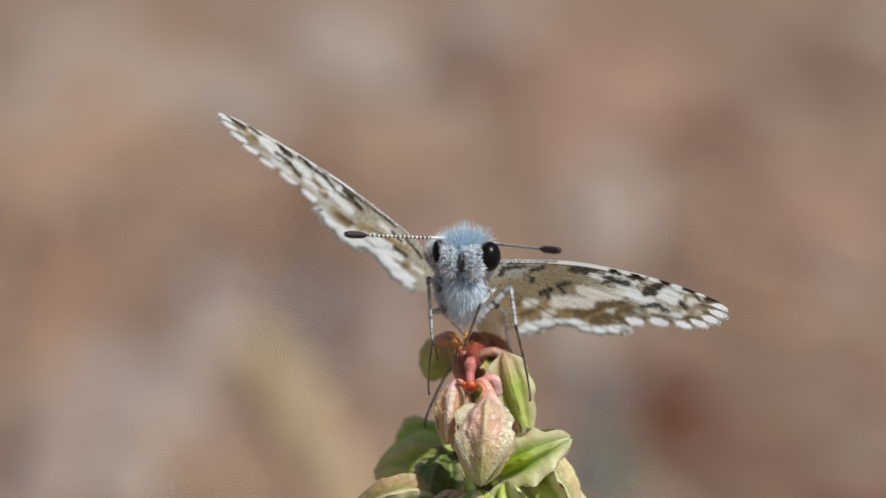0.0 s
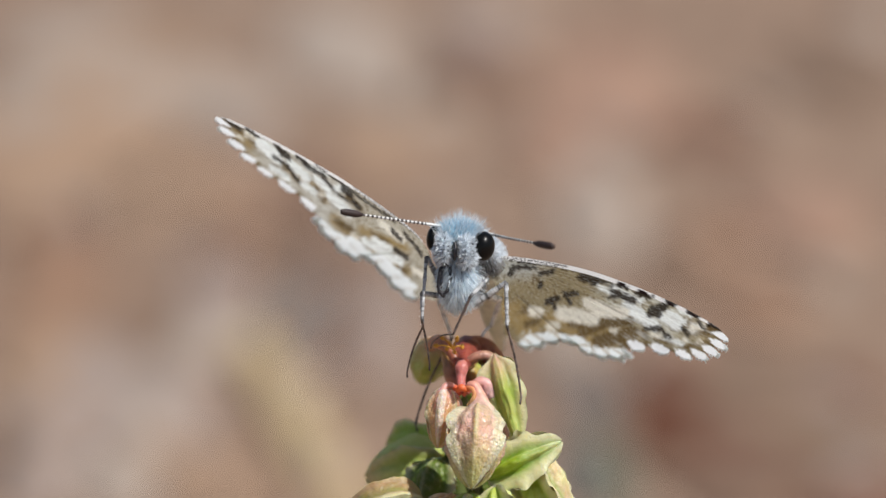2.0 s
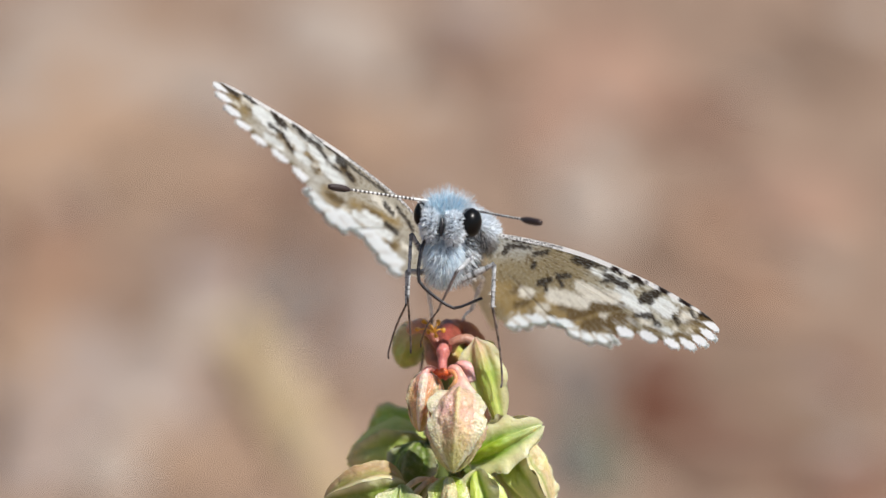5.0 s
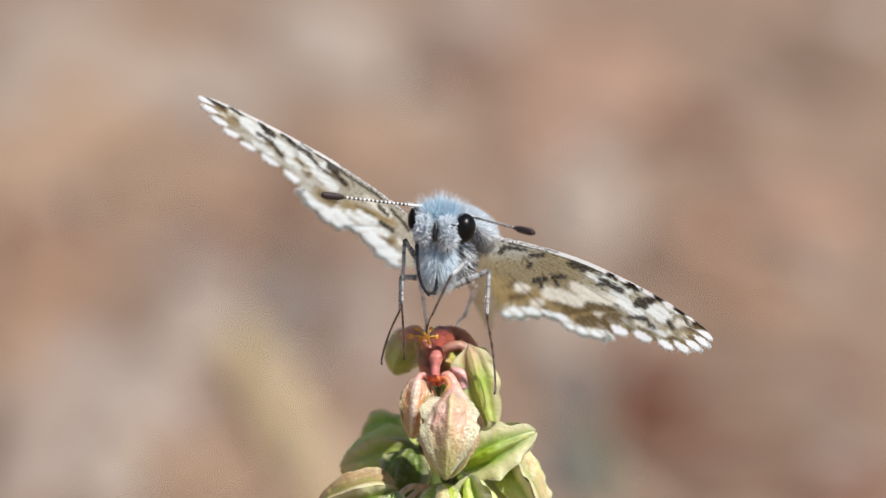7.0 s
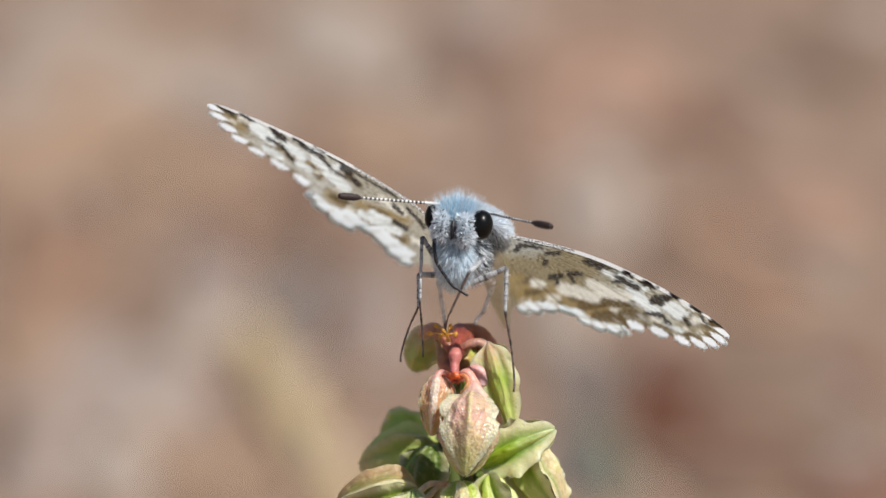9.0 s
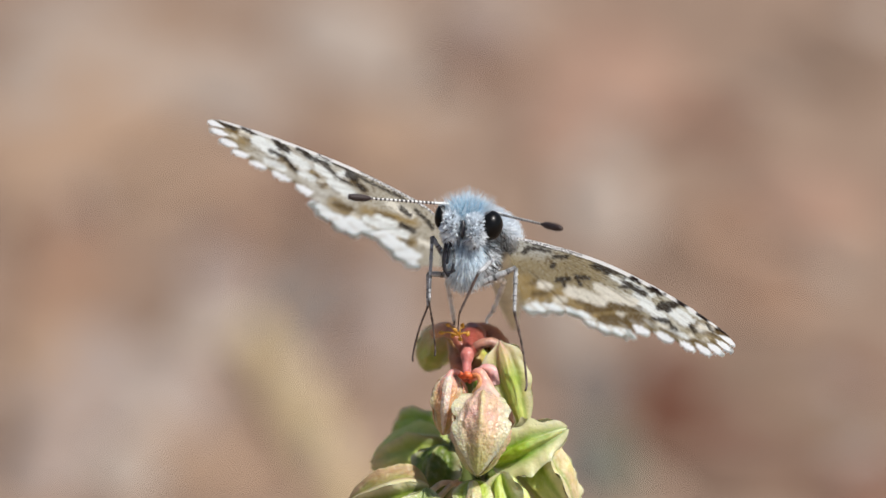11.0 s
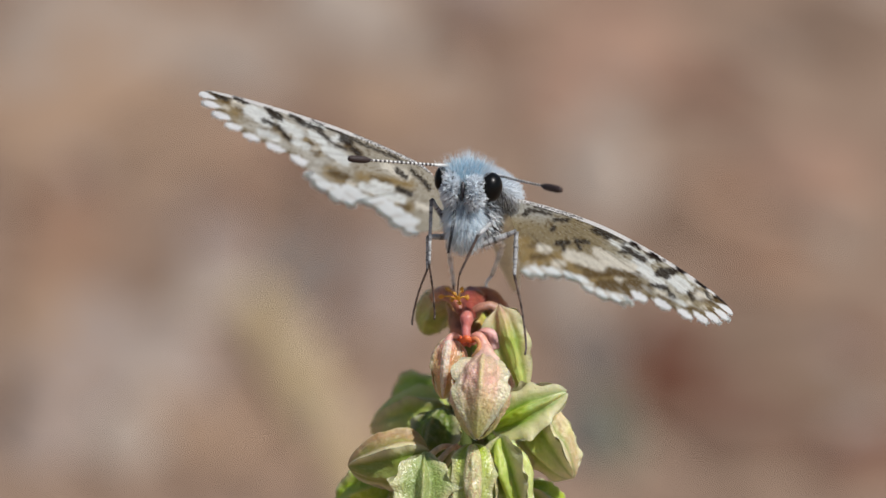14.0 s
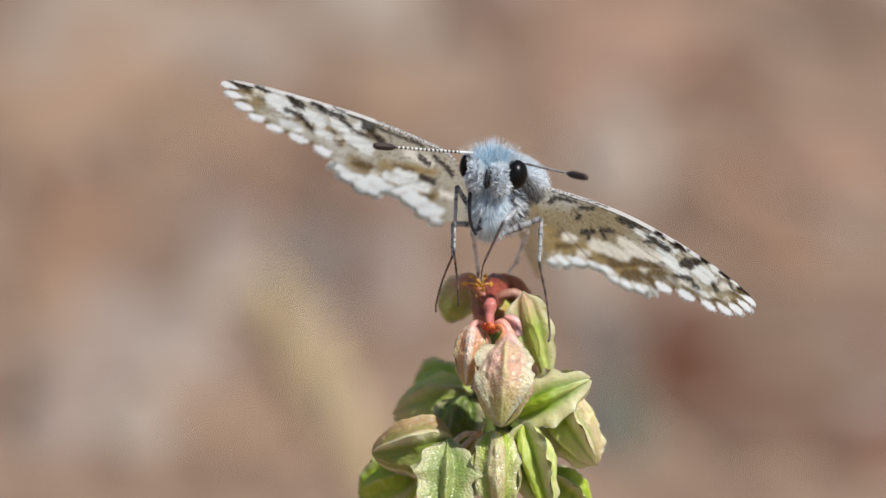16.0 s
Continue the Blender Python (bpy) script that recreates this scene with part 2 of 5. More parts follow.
def coat_of(centre, size, keep, count, length, lean, droop=0.1, spread=0.35, turn=(0, 0, 0)):
    """Hair roots over the part of an ellipsoid for which keep(direction) holds; lean bends the hair towards one direction."""
    rot = Euler([radians(a) for a in turn]).to_matrix()
    roots = []
    while len(roots) < count:
        d = Vector((random.gauss(0, 1), random.gauss(0, 1), random.gauss(0, 1))).normalized()
        if not keep(d):
            continue
        place = Vector(centre) + rot @ Vector((d.x * size[0], d.y * size[1], d.z * size[2]))
        out = rot @ Vector((d.x / size[0], d.y / size[1], d.z / size[2])).normalized()
        way = out + Vector(lean) + Vector((random.gauss(0, spread), random.gauss(0, spread), random.gauss(0, spread)))
        roots.append((place - out * 0.05, way.normalized() * length * random.uniform(0.6, 1.2), droop))
    return roots


# ---- ground and distance ----
def ground():
    m = bpy.data.materials.new("dry_ground")
    m.use_nodes = True
    nodes, links = m.node_tree.nodes, m.node_tree.links
    p = nodes["Principled BSDF"]
    p.inputs["Roughness"].default_value = 0.95
    coords = nodes.new("ShaderNodeTexCoord")
    mix = None
    drawn = nodes.new("ShaderNodeMapping")
    drawn.inputs["Scale"].default_value = (1.0, 0.3, 1.0)
    links.new(coords.outputs["Object"], drawn.inputs["Vector"])
    for scale, low, high in ((7.0, (0.238, 0.143, 0.091), (0.327, 0.220, 0.152)), (46.0, (0.190, 0.115, 0.074), (0.320, 0.216, 0.148)), (105.0, (0.09, 0.046, 0.028), (0.43, 0.302, 0.213))):
        n = nodes.new("ShaderNodeTexNoise")
        n.inputs["Scale"].default_value = scale
        n.inputs["Detail"].default_value = 5
        links.new(drawn.outputs["Vector"], n.inputs["Vector"])
        ramp = nodes.new("ShaderNodeValToRGB")
        ramp.color_ramp.elements[0].position, ramp.color_ramp.elements[1].position = 0.36, 0.64
        ramp.color_ramp.elements[0].color, ramp.color_ramp.elements[1].color = (*low, 1), (*high, 1)
        links.new(n.outputs["Fac"], ramp.inputs[0])
        if mix is None:
            mix = ramp.outputs[0]
        else:
            blend = nodes.new("ShaderNodeMix")
            blend.data_type = "RGBA"
            blend.inputs[0].default_value = 0.42
            links.new(mix, blend.inputs[6])
            links.new(ramp.outputs[0], blend.inputs[7])
            mix = blend.outputs[2]
    links.new(mix, p.inputs["Base Color"])
    bm = bmesh.new()
    bmesh.ops.create_grid(bm, x_segments=2, y_segments=2, size=60)
    ob = part("ground", bm, m)
    return tagged(ob, "dry reddish-brown bare soil, out of focus", "ground", kind="structure")


ground()


def soil(name, low, high, scale):
    """A dull earthy surface that varies between two colours."""
    m = bpy.data.materials.new(name)
    m.use_nodes = True
    nodes, links = m.node_tree.nodes, m.node_tree.links
    p = nodes["Principled BSDF"]
    p.inputs["Roughness"].default_value = 0.9
    coords = nodes.new("ShaderNodeTexCoord")
    n = nodes.new("ShaderNodeTexNoise")
    n.inputs["Scale"].default_value = scale
    n.inputs["Detail"].default_value = 6
    links.new(coords.outputs["Object"], n.inputs["Vector"])
    ramp = nodes.new("ShaderNodeValToRGB")
    ramp.color_ramp.elements[0].position, ramp.color_ramp.elements[1].position = 0.35, 0.65
    ramp.color_ramp.elements[0].color, ramp.color_ramp.elements[1].color = (*low, 1), (*high, 1)
    links.new(n.outputs["Fac"], ramp.inputs[0])
    links.new(ramp.outputs[0], p.inputs["Base Color"])
    bumpy = nodes.new("ShaderNodeBump")
    bumpy.inputs["Distance"].default_value = 0.003
    links.new(n.outputs["Fac"], bumpy.inputs["Height"])
    links.new(bumpy.outputs[0], p.inputs["Normal"])
    return m


STONE = soil("pale_stone", (0.350, 0.275, 0.220), (0.410, 0.328, 0.264), 60)
MAUVE = soil("mauve_stone", (0.305, 0.232, 0.190), (0.350, 0.269, 0.224), 60)
SLATE = soil("slate_stone", (0.160, 0.138, 0.124), (0.198, 0.170, 0.151), 60)
CLOD = soil("dark_clod", (0.125, 0.058, 0.034), (0.20, 0.098, 0.06), 50)
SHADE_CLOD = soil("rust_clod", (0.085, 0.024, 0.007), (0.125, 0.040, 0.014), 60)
EARTH = soil("brown_clod", (0.168, 0.105, 0.067), (0.238, 0.152, 0.100), 50)
TAN = soil("tan_clod", (0.325, 0.207, 0.132), (0.370, 0.243, 0.158), 50)
CLAY = soil("clay_clod", (0.325, 0.192, 0.130), (0.370, 0.226, 0.155), 50)
RUST = soil("orange_clod", (0.265, 0.150, 0.090), (0.310, 0.182, 0.112), 50)
STRAW = soil("straw", (0.47, 0.345, 0.185), (0.53, 0.395, 0.22), 90)
MOSS = soil("grey_green", (0.115, 0.118, 0.082), (0.170, 0.168, 0.122), 70)


def lump(name, label, category, group, at, wide, deep, high, mat, turn=0.0):
    """A rounded stone or clod, part sunk in the soil; sizes in metres."""
    rings, sides = 12, 20
    verts = []
    for i in range(rings):
        th = math.pi * (i + 0.02) / (rings - 0.96)
        for j in range(sides):
            ph = 2 * math.pi * j / sides
            d = Vector((math.sin(th) * math.cos(ph), math.sin(th) * math.sin(ph), math.cos(th)))
            k = 1 + 0.35 * noise.noise(d * 1.7 + Vector((at[0] * 50, at[1] * 50, 0)))
            verts.append((d.x * wide / 2 * k * 1000, d.y * deep / 2 * k * 1000, (d.z * 0.75 + 0.3) * high * 0.55 * k * 1000))
    faces = grid_faces(rings, sides, True)
    faces.append(tuple(range(sides))[::-1])
    faces.append(tuple((rings - 1) * sides + j for j in range(sides)))
    ob = part(name, skin(verts, faces), mat)
    ob.matrix_world = pose(at[0], at[1], 0, 0, 0, turn)
    return tagged(ob, label, category, group)


PALE = ("stone", "pale weathered stone lying on dry soil", "stone", "stones on the soil")
DULL = ("stone", "mauve-grey stone lying on dry soil", "stone", "stones on the soil")
LITTER = ("soil_clod", "dark reddish-brown clod of earth", "clod", "clods of earth")
WARM = ("soil_clod", "warm tan clod of dry earth", "clod", "clods of earth")
lump(*PALE, (-0.019, 0.757), 0.0289, 0.1145, 0.0040, STONE, 5)
lump(*DULL, (0.015, 0.782), 0.0193, 0.0635, 0.0040, MAUVE, -10)
lump(*WARM, (-0.076, 0.677), 0.0441, 0.1608, 0.0040, TAN, 0)
lump(*PALE, (-0.066, 0.712), 0.0265, 0.0679, 0.0040, STONE, 0)
lump(*WARM, (-0.062, 0.744), 0.0248, 0.0657, 0.0040, TAN, 0)
lump(*PALE, (-0.049, 0.706), 0.0311, 0.0670, 0.0040, STONE, 20)
lump(*LITTER, (-0.061, 0.772), 0.0217, 0.0382, 0.0040, EARTH, 0)
lump(*LITTER, (0.010, 0.728), 0.0134, 0.0509, 0.0040, CLOD, 0)
lump(*LITTER, (-0.001, 0.719), 0.0085, 0.0686, 0.0040, EARTH, 0)
lump(*WARM, (0.037, 0.712), 0.0313, 0.1233, 0.0040, CLAY, 0)
lump(*LITTER, (0.088, 0.725), 0.0207, 0.0698, 0.0040, EARTH, 10)
lump(*PALE, (0.103, 0.785), 0.0116, 0.0500, 0.0040, STONE, 0)
lump(*WARM, (0.024, 0.649), 0.0135, 0.0648, 0.0040, CLAY, 0)
lump(*LITTER, (0.056, 0.663), 0.0229, 0.0334, 0.0040, CLOD, -20)
lump(*PALE, (0.032, 0.593), 0.0180, 0.0906, 0.0040, STONE, 0)
lump(*LITTER, (0.043, 0.548), 0.0100, 0.0515, 0.0040, EARTH, 0)
lump(*WARM, (0.052, 0.570), 0.0134, 0.0362, 0.0040, RUST, 0)
lump(*WARM, (0.071, 0.589), 0.0232, 0.0568, 0.0040, CLAY, 0)
lump(*LITTER, (-0.071, 0.570), 0.0165, 0.0226, 0.0040, CLOD, 10)
lump(*WARM, (-0.054, 0.593), 0.0159, 0.0286, 0.0040, TAN, 0)
lump(*WARM, (-0.064, 0.527), 0.0147, 0.0245, 0.0040, RUST, 0)
lump(*WARM, (-0.035, 0.589), 0.0116, 0.0283, 0.0040, RUST, 0)
lump(*DULL, (-0.036, 0.527), 0.0127, 0.0774, 0.0040, MAUVE, 6)
lump(*PALE, (-0.038, 0.496), 0.0122, 0.0376, 0.0040, STONE, 0)
lump(*LITTER, (-0.024, 0.531), 0.0069, 0.0576, 0.0040, EARTH, -8)
lump(*LITTER, (-0.018, 0.546), 0.0070, 0.0298, 0.0040, CLOD, 0)
lump(*DULL, (-0.042, 0.457), 0.0152, 0.0509, 0.0040, MAUVE, 10)
lump(*DULL, (-0.048, 0.440), 0.0148, 0.0325, 0.0040, MAUVE, 20)
lump(*WARM, (-0.038, 0.421), 0.0127, 0.0308, 0.0040, TAN, 20)
lump(*DULL, (-0.055, 0.481), 0.0111, 0.0327, 0.0040, MAUVE, 0)
lump(*LITTER, (-0.012, 0.474), 0.0064, 0.0675, 0.0040, EARTH, -8)
lump(*DULL, (-0.008, 0.504), 0.0104, 0.0882, 0.0040, MAUVE, 0)
lump(*WARM, (-0.027, 0.426), 0.0060, 0.0249, 0.0040, TAN, -6)
lump(*WARM, (-0.033, 0.409), 0.0100, 0.0267, 0.0040, TAN, 0)
lump(*PALE, (0.023, 0.500), 0.0104, 0.0494, 0.0040, STONE, 0)
lump(*DULL, (0.026, 0.457), 0.0089, 0.0373, 0.0040, SLATE, 0)
lump(*LITTER, (0.036, 0.442), 0.0171, 0.0554, 0.0040, SHADE_CLOD, 0)
lump(*LITTER, (0.040, 0.448), 0.0132, 0.0365, 0.0040, SHADE_CLOD, 10)
lump(*LITTER, (0.045, 0.437), 0.0096, 0.0193, 0.0040, CLOD, -20)
lump(*LITTER, (0.038, 0.418), 0.0118, 0.0152, 0.0040, EARTH, 0)
lump(*LITTER, (0.050, 0.421), 0.0136, 0.0216, 0.0040, EARTH, -35)
lump(*LITTER, (0.046, 0.400), 0.0165, 0.0174, 0.0040, EARTH, 0)
lump(*LITTER, (0.068, 0.467), 0.0109, 0.0175, 0.0040, CLOD, 0)
lump(*LITTER, (0.056, 0.403), 0.0099, 0.0146, 0.0040, EARTH, -35)
lump(*DULL, (0.063, 0.453), 0.0116, 0.0202, 0.0040, MAUVE, 0)
lump(*LITTER, (0.068, 0.434), 0.0104, 0.0288, 0.0040, EARTH, 0)
lump(*LITTER, (0.055, 0.474), 0.0228, 0.0142, 0.0040, EARTH, -10)
lump(*DULL, (-0.057, 0.412), 0.0134, 0.0300, 0.0040, MAUVE, 0)
lump(*WARM, (-0.015, 0.400), 0.0058, 0.0174, 0.0040, TAN, 0)
lump(*DULL, (0.021, 0.415), 0.0059, 0.0272, 0.0040, SLATE, 0)
lump(*WARM, (-0.012, 0.644), 0.0224, 0.0587, 0.0040, TAN, 0)
lump(*WARM, (-0.046, 0.623), 0.0197, 0.0408, 0.0040, TAN, 0)
lump(*WARM, (0.056, 0.519), 0.0194, 0.0360, 0.0040, RUST, 0)
lump(*LITTER, (0.046, 0.409), 0.0184, 0.0208, 0.0040, CLOD, -20)
lump(*LITTER, (0.060, 0.421), 0.0170, 0.0370, 0.0040, EARTH, -20)
lump(*LITTER, (0.040, 0.474), 0.0110, 0.0284, 0.0040, CLOD, 0)
lump(*WARM, (-0.059, 0.457), 0.0161, 0.0408, 0.0040, TAN, 0)
lump(*DULL, (-0.059, 0.434), 0.0130, 0.0287, 0.0040, MAUVE, 0)
lump(*WARM, (-0.022, 0.457), 0.0054, 0.0203, 0.0040, TAN, 0)
lump(*LITTER, (0.053, 0.453), 0.0293, 0.0404, 0.0040, EARTH, -15)
lump(*LITTER, (0.063, 0.403), 0.0166, 0.0322, 0.0040, CLOD, -15)
lump(*LITTER, (-0.014, 0.487), 0.0074, 0.0440, 0.0040, CLOD, -8)
lump(*LITTER, (-0.011, 0.527), 0.0078, 0.0366, 0.0040, EARTH, 0)
lump(*DULL, (-0.055, 0.453), 0.0231, 0.0505, 0.0040, MAUVE, 0)
lump(*PALE, (-0.079, 0.757), 0.0327, 0.0743, 0.0040, STONE, 0)
lump(*PALE, (-0.045, 0.450), 0.0221, 0.0567, 0.0040, STONE, 0)
lump(*WARM, (-0.063, 0.485), 0.0167, 0.0330, 0.0040, TAN, 0)
lump(*PALE, (-0.080, 0.683), 0.0268, 0.0756, 0.0040, STONE, 0)
lump(*DULL, (-0.022, 0.525), 0.0088, 0.0608, 0.0040, SLATE, -6)
lump(*DULL, (-0.016, 0.489), 0.0056, 0.0406, 0.0040, SLATE, -8)
lump(*DULL, (-0.015, 0.421), 0.0051, 0.0338, 0.0040, MAUVE, 0)
lump(*WARM, (-0.065, 0.546), 0.0200, 0.0299, 0.0040, RUST, 0)
lump(*WARM, (-0.066, 0.511), 0.0163, 0.0235, 0.0040, RUST, 0)
lump(*LITTER, (-0.022, 0.617), 0.0120, 0.0302, 0.0040, CLOD, -10)
lump(*LITTER, (-0.018, 0.581), 0.0094, 0.0416, 0.0040, EARTH, 0)
lump(*LITTER, (-0.024, 0.545), 0.0090, 0.0340, 0.0040, EARTH, 0)
lump(*LITTER, (0.036, 0.429), 0.0095, 0.0252, 0.0040, SHADE_CLOD, 0)
lump(*LITTER, (0.031, 0.453), 0.0062, 0.0437, 0.0040, EARTH, 0)
lump(*LITTER, (0.029, 0.434), 0.0095, 0.0414, 0.0040, EARTH, 0)
lump(*LITTER, (0.040, 0.440), 0.0113, 0.0422, 0.0040, SHADE_CLOD, 0)
lump(*LITTER, (0.047, 0.427), 0.0129, 0.0157, 0.0040, CLOD, -35)
lump(*LITTER, (0.054, 0.414), 0.0126, 0.0166, 0.0040, CLOD, -35)
lump(*PALE, (-0.045, 0.412), 0.0143, 0.0300, 0.0040, STONE, 0)
lump(*WARM, (-0.024, 0.403), 0.0083, 0.0204, 0.0040, TAN, 0)
lump("moss_patch", "low grey-green patch of dry moss", "moss", "", (0.027, 0.421), 0.0085, 0.0523, 0.0045, MOSS, 0)
scatter = random.Random(8)
for k in range(44):
    u, v = scatter.random(), scatter.random()
    at = (-0.085 + 0.17 * u, 0.40 + 0.40 * v)
    size = scatter.uniform(0.004, 0.009)
    kind, mat = scatter.choice(((PALE, STONE), (LITTER, CLOD), (WARM, TAN), (LITTER, EARTH), (DULL, MAUVE)))
    lump(*kind, at, size, size * 2.6, size * 0.6, mat, scatter.uniform(-25, 25))


def straw(a, b, wide):
    """A long dry blade lying flat, slightly folded along its middle."""
    a, b = Vector((*a, 0.0005)), Vector((*b, 0.0005))
    side = (b - a).cross(Vector((0, 0, 1))).normalized() * wide / 2
    verts = []
    for i in range(17):
        f = i / 16
        w = math.sin(math.pi * (0.12 + 0.80 * f)) ** 0.6
        c = a + (b - a) * f + Vector((0, 0, 0.0015 * math.sin(math.pi * f)))
        for k, up in ((-1, 0.0005), (0, 0), (1, 0.0005)):
            verts.append(tuple((c + side * k * w + Vector((0, 0, up))) * 1000))
    ob = part("dry_blade", skin(verts, grid_faces(17, 3)), STRAW)
    thick = ob.modifiers.new("thick", "SOLIDIFY")
    thick.thickness = 0.0008
    return tagged(ob, "pale straw-coloured dry grass blade lying on the soil", "grass blade")


straw((-0.0329, 0.5133), (-0.0061, 0.3623), 0.0080)


# ---- the plant ----
STEM_TOP = stage((2.51, 5.00, -3.64))
plant = tagged(new("flower_stalk"), "upright stalk with crowded green and pink winged fruits", "plant")
plant.matrix_world = Matrix.Translation((STEM_TOP.x, STEM_TOP.y + 0.004, 0))


def on_plant(p):
    """Stage millimetres to the plant's own millimetres."""
    return (stage(p) - plant.matrix_world.translation) / MM


GREEN, LIME, CREAM = (0.19, 0.33, 0.022), (0.44, 0.57, 0.045), (0.78, 0.73, 0.44)
SHADED_GREEN = (0.10, 0.14, 0.02)
PINK, ROSE = (0.76, 0.44, 0.34), (0.54, 0.24, 0.15)


def blend(a, b, f):
    f = max(0.0, min(1.0, f))
    return tuple(x + (y - x) * f for x, y in zip(a, b))


def fruit(top, tip, width, spin, top_tint, mid_tint, tip_tint, wing=0.35, bend=0.0, frill=0.06, seed=1, band=0.0, neck=0.0, cone=0.0, husk=None, back=None, even=0.0, rib=0.0, lip=0.80, stripe=None, hollow=1.0):
    """A three-winged fruit hanging from top to tip (stage millimetres): three pillow-like valves that meet in thin keels."""
    a, b = on_plant(top), on_plant(tip)
    axis = b - a
    long = axis.length
    holder = None
    w_axis = axis.normalized()
    toward = Vector((0, -1, 0.25))
    u = (toward - w_axis * toward.dot(w_axis)).normalized()
    v = w_axis.cross(u)
    rows, cols = 44, 37
    for valve in range(3):
        verts, tints = [], []
        for i in range(rows):
            t = i / (rows - 1)
            prof = math.sin(math.pi * t ** 0.82) ** 0.55 * (1.06 - 0.16 * t) if 0 < t < 1 else 0.0
            if cone:
                heart = (t / 0.3) ** 0.5 if t < 0.3 else 1.04 * (1 - ((t - 0.3) / 0.7) ** 1.9) ** 0.8
                prof += (heart - prof) * cone
            if neck and t < neck:
                k = t / neck
                prof *= 0.35 + 0.65 * k * k * (3 - 2 * k)
            prof = max(prof, 0.06)
            for j in range(cols):
                s = j / (cols - 1) * 2 - 1
                ang = radians(spin) + valve * 2 * math.pi / 3 + s * math.pi / 3
                edge = abs(s)
                body = 0.80 + 0.07 * math.cos(s * math.pi) + ((0.08 if hollow <= 1 else -0.05) + (0.09 * rib if 0.06 < t < 0.62 and not valve else 0.0)) * math.exp(-(s / 0.09) ** 2)
                if band:
                    body += 0.12 / (1 + math.exp((edge - band) * 22)) - 0.025 * math.exp(-((edge - band - 0.06) / 0.06) ** 2)
                body -= 0.34 * hollow * max(0, wing - 0.15) * math.sin(math.pi * min(1, edge / 0.92)) ** 2
                keel = wing * max(0, (edge - 0.66) / 0.34) ** 1.3
                r = body + keel
                wob = 1 + 0.16 * noise.noise(Vector((s * 1.8 + seed * 3.1, t * 3.5, valve * 5.0))) + (1 - even) * 0.08 * noise.noise(Vector((s * 6 + seed, t * 9, valve * 3.0))) + (1 - even) * 0.035 * noise.noise(Vector((s * 15 + seed, t * 21, valve * 3.0)))
                wob += frill * math.sin(t * 23 + seed + valve) * edge ** 6
                r *= prof * wob * width / 2
                shift = bend * width * math.sin(math.pi * t)
                lift = frill * width * 0.5 * math.sin(t * 17 + seed * 2 + valve) * edge ** 5
                ang += frill * 0.5 * math.sin(t * 19 + seed) * edge ** 4
                place = a + axis * t + (u * math.cos(ang) + v * math.sin(ang)) * r + u * shift + w_axis * lift
                verts.append(tuple(place))
                c = blend(top_tint, mid_tint, t / 0.45) if t < 0.45 else blend(mid_tint, tip_tint, (t - 0.45) / 0.5)
                if back and valve:
                    c = blend(c, back, 0.85)
                patch = noise.noise(Vector((s * 2 + seed, t * 4, valve * 3.3 + 7)))
                c = blend(c, top_tint if patch > 0 else GREEN, abs(patch) * (0.25 if seed < 4 else 0.55))
                c = blend(c, GREEN, (0.0 if husk else min(0.55, 0.9 * wing)) * math.exp(-((edge - 0.62) / 0.16) ** 2))
                c = blend(c, CREAM, 0.85 * min(1, max(0, (edge - lip) / 0.20)))
                c = blend(c, CREAM if hollow <= 1 else GREEN, 0.55 * math.exp(-(s / (0.05 if hollow <= 1 else 0.16)) ** 2) * (0.5 + noise.noise(Vector((t * 6, seed, valve)))))
                if rib and not valve:
                    c = blend(c, (0.82, 0.80, 0.56), 0.6 * max(0, min(1, (edge - 0.62) / 0.14)))
                    c = blend(c, (0.78, 0.76, 0.50), 0.6 * max(0, 1 - t / 0.14))
                    c = blend(c, (0.84, 0.66, 0.34), 0.8 * math.exp(-(s / 0.07) ** 2) * (0.06 < t < 0.62))
                if band and edge < band:
                    c = blend(c, blend(stripe or CREAM, PINK, 0.25 + 0.9 * noise.noise(Vector((s * 9 + seed, t * 14, valve)))), 0.75)
                vein = abs(math.sin((t * 9 - abs(s) * 3.2) * 1.6 + noise.noise(Vector((s * 3, t * 5, seed)))))
                c = blend(c, CREAM, 0.2 * (1 - even) * max(0, 1 - vein * 5))
                mottle = (1 - 0.6 * even) * noise.noise(Vector((s * 9 + seed * 5, t * 13, valve * 2.0))) + 0.7 * noise.noise(Vector((s * 22 + seed * 5, t * 31, valve * 2.0)))
                c = blend(c, blend(CREAM, LIME, 0.35), 0.26 * mottle) if mottle > 0 else blend(c, GREEN, -0.25 * mottle)
                tints.append(c)
        bm = skin(verts, grid_faces(rows, cols), tints)
        if holder is None:
            holder = part("fruit", bm, husk or HUSK, plant)
        else:
            part("valve", bm, husk or HUSK, holder)
    return holder


fruit((3.43, 2.60, -5.16), (3.06, 0.20, -9.42), 3.95, 3, (0.84, 0.62, 0.46), (0.93, 0.56, 0.46), (0.60, 0.60, 0.24), 0.20, 0.14, 0.05, 1, 0.0, 0.10, 0.30, GRITTY_HUSK, rib=1.0)
fruit((1.70, 2.90, -4.13), (1.27, 2.20, -7.33), 2.15, 10, (0.84, 0.40, 0.34), (0.84, 0.46, 0.24), (0.74, 0.50, 0.22), 0.14, 0.1, 0.04, 2, 0.26, husk=GRITTY_HUSK, stripe=(0.92, 0.84, 0.74))
fruit((4.30, 4.40, -2.30), (5.66, 3.50, -7.10), 2.5, 8, (0.70, 0.36, 0.32), (0.40, 0.50, 0.09), (0.58, 0.60, 0.20), 0.36, -0.05, 0.05, 3, neck=0.12, even=0.3, lip=0.68, hollow=2.2)
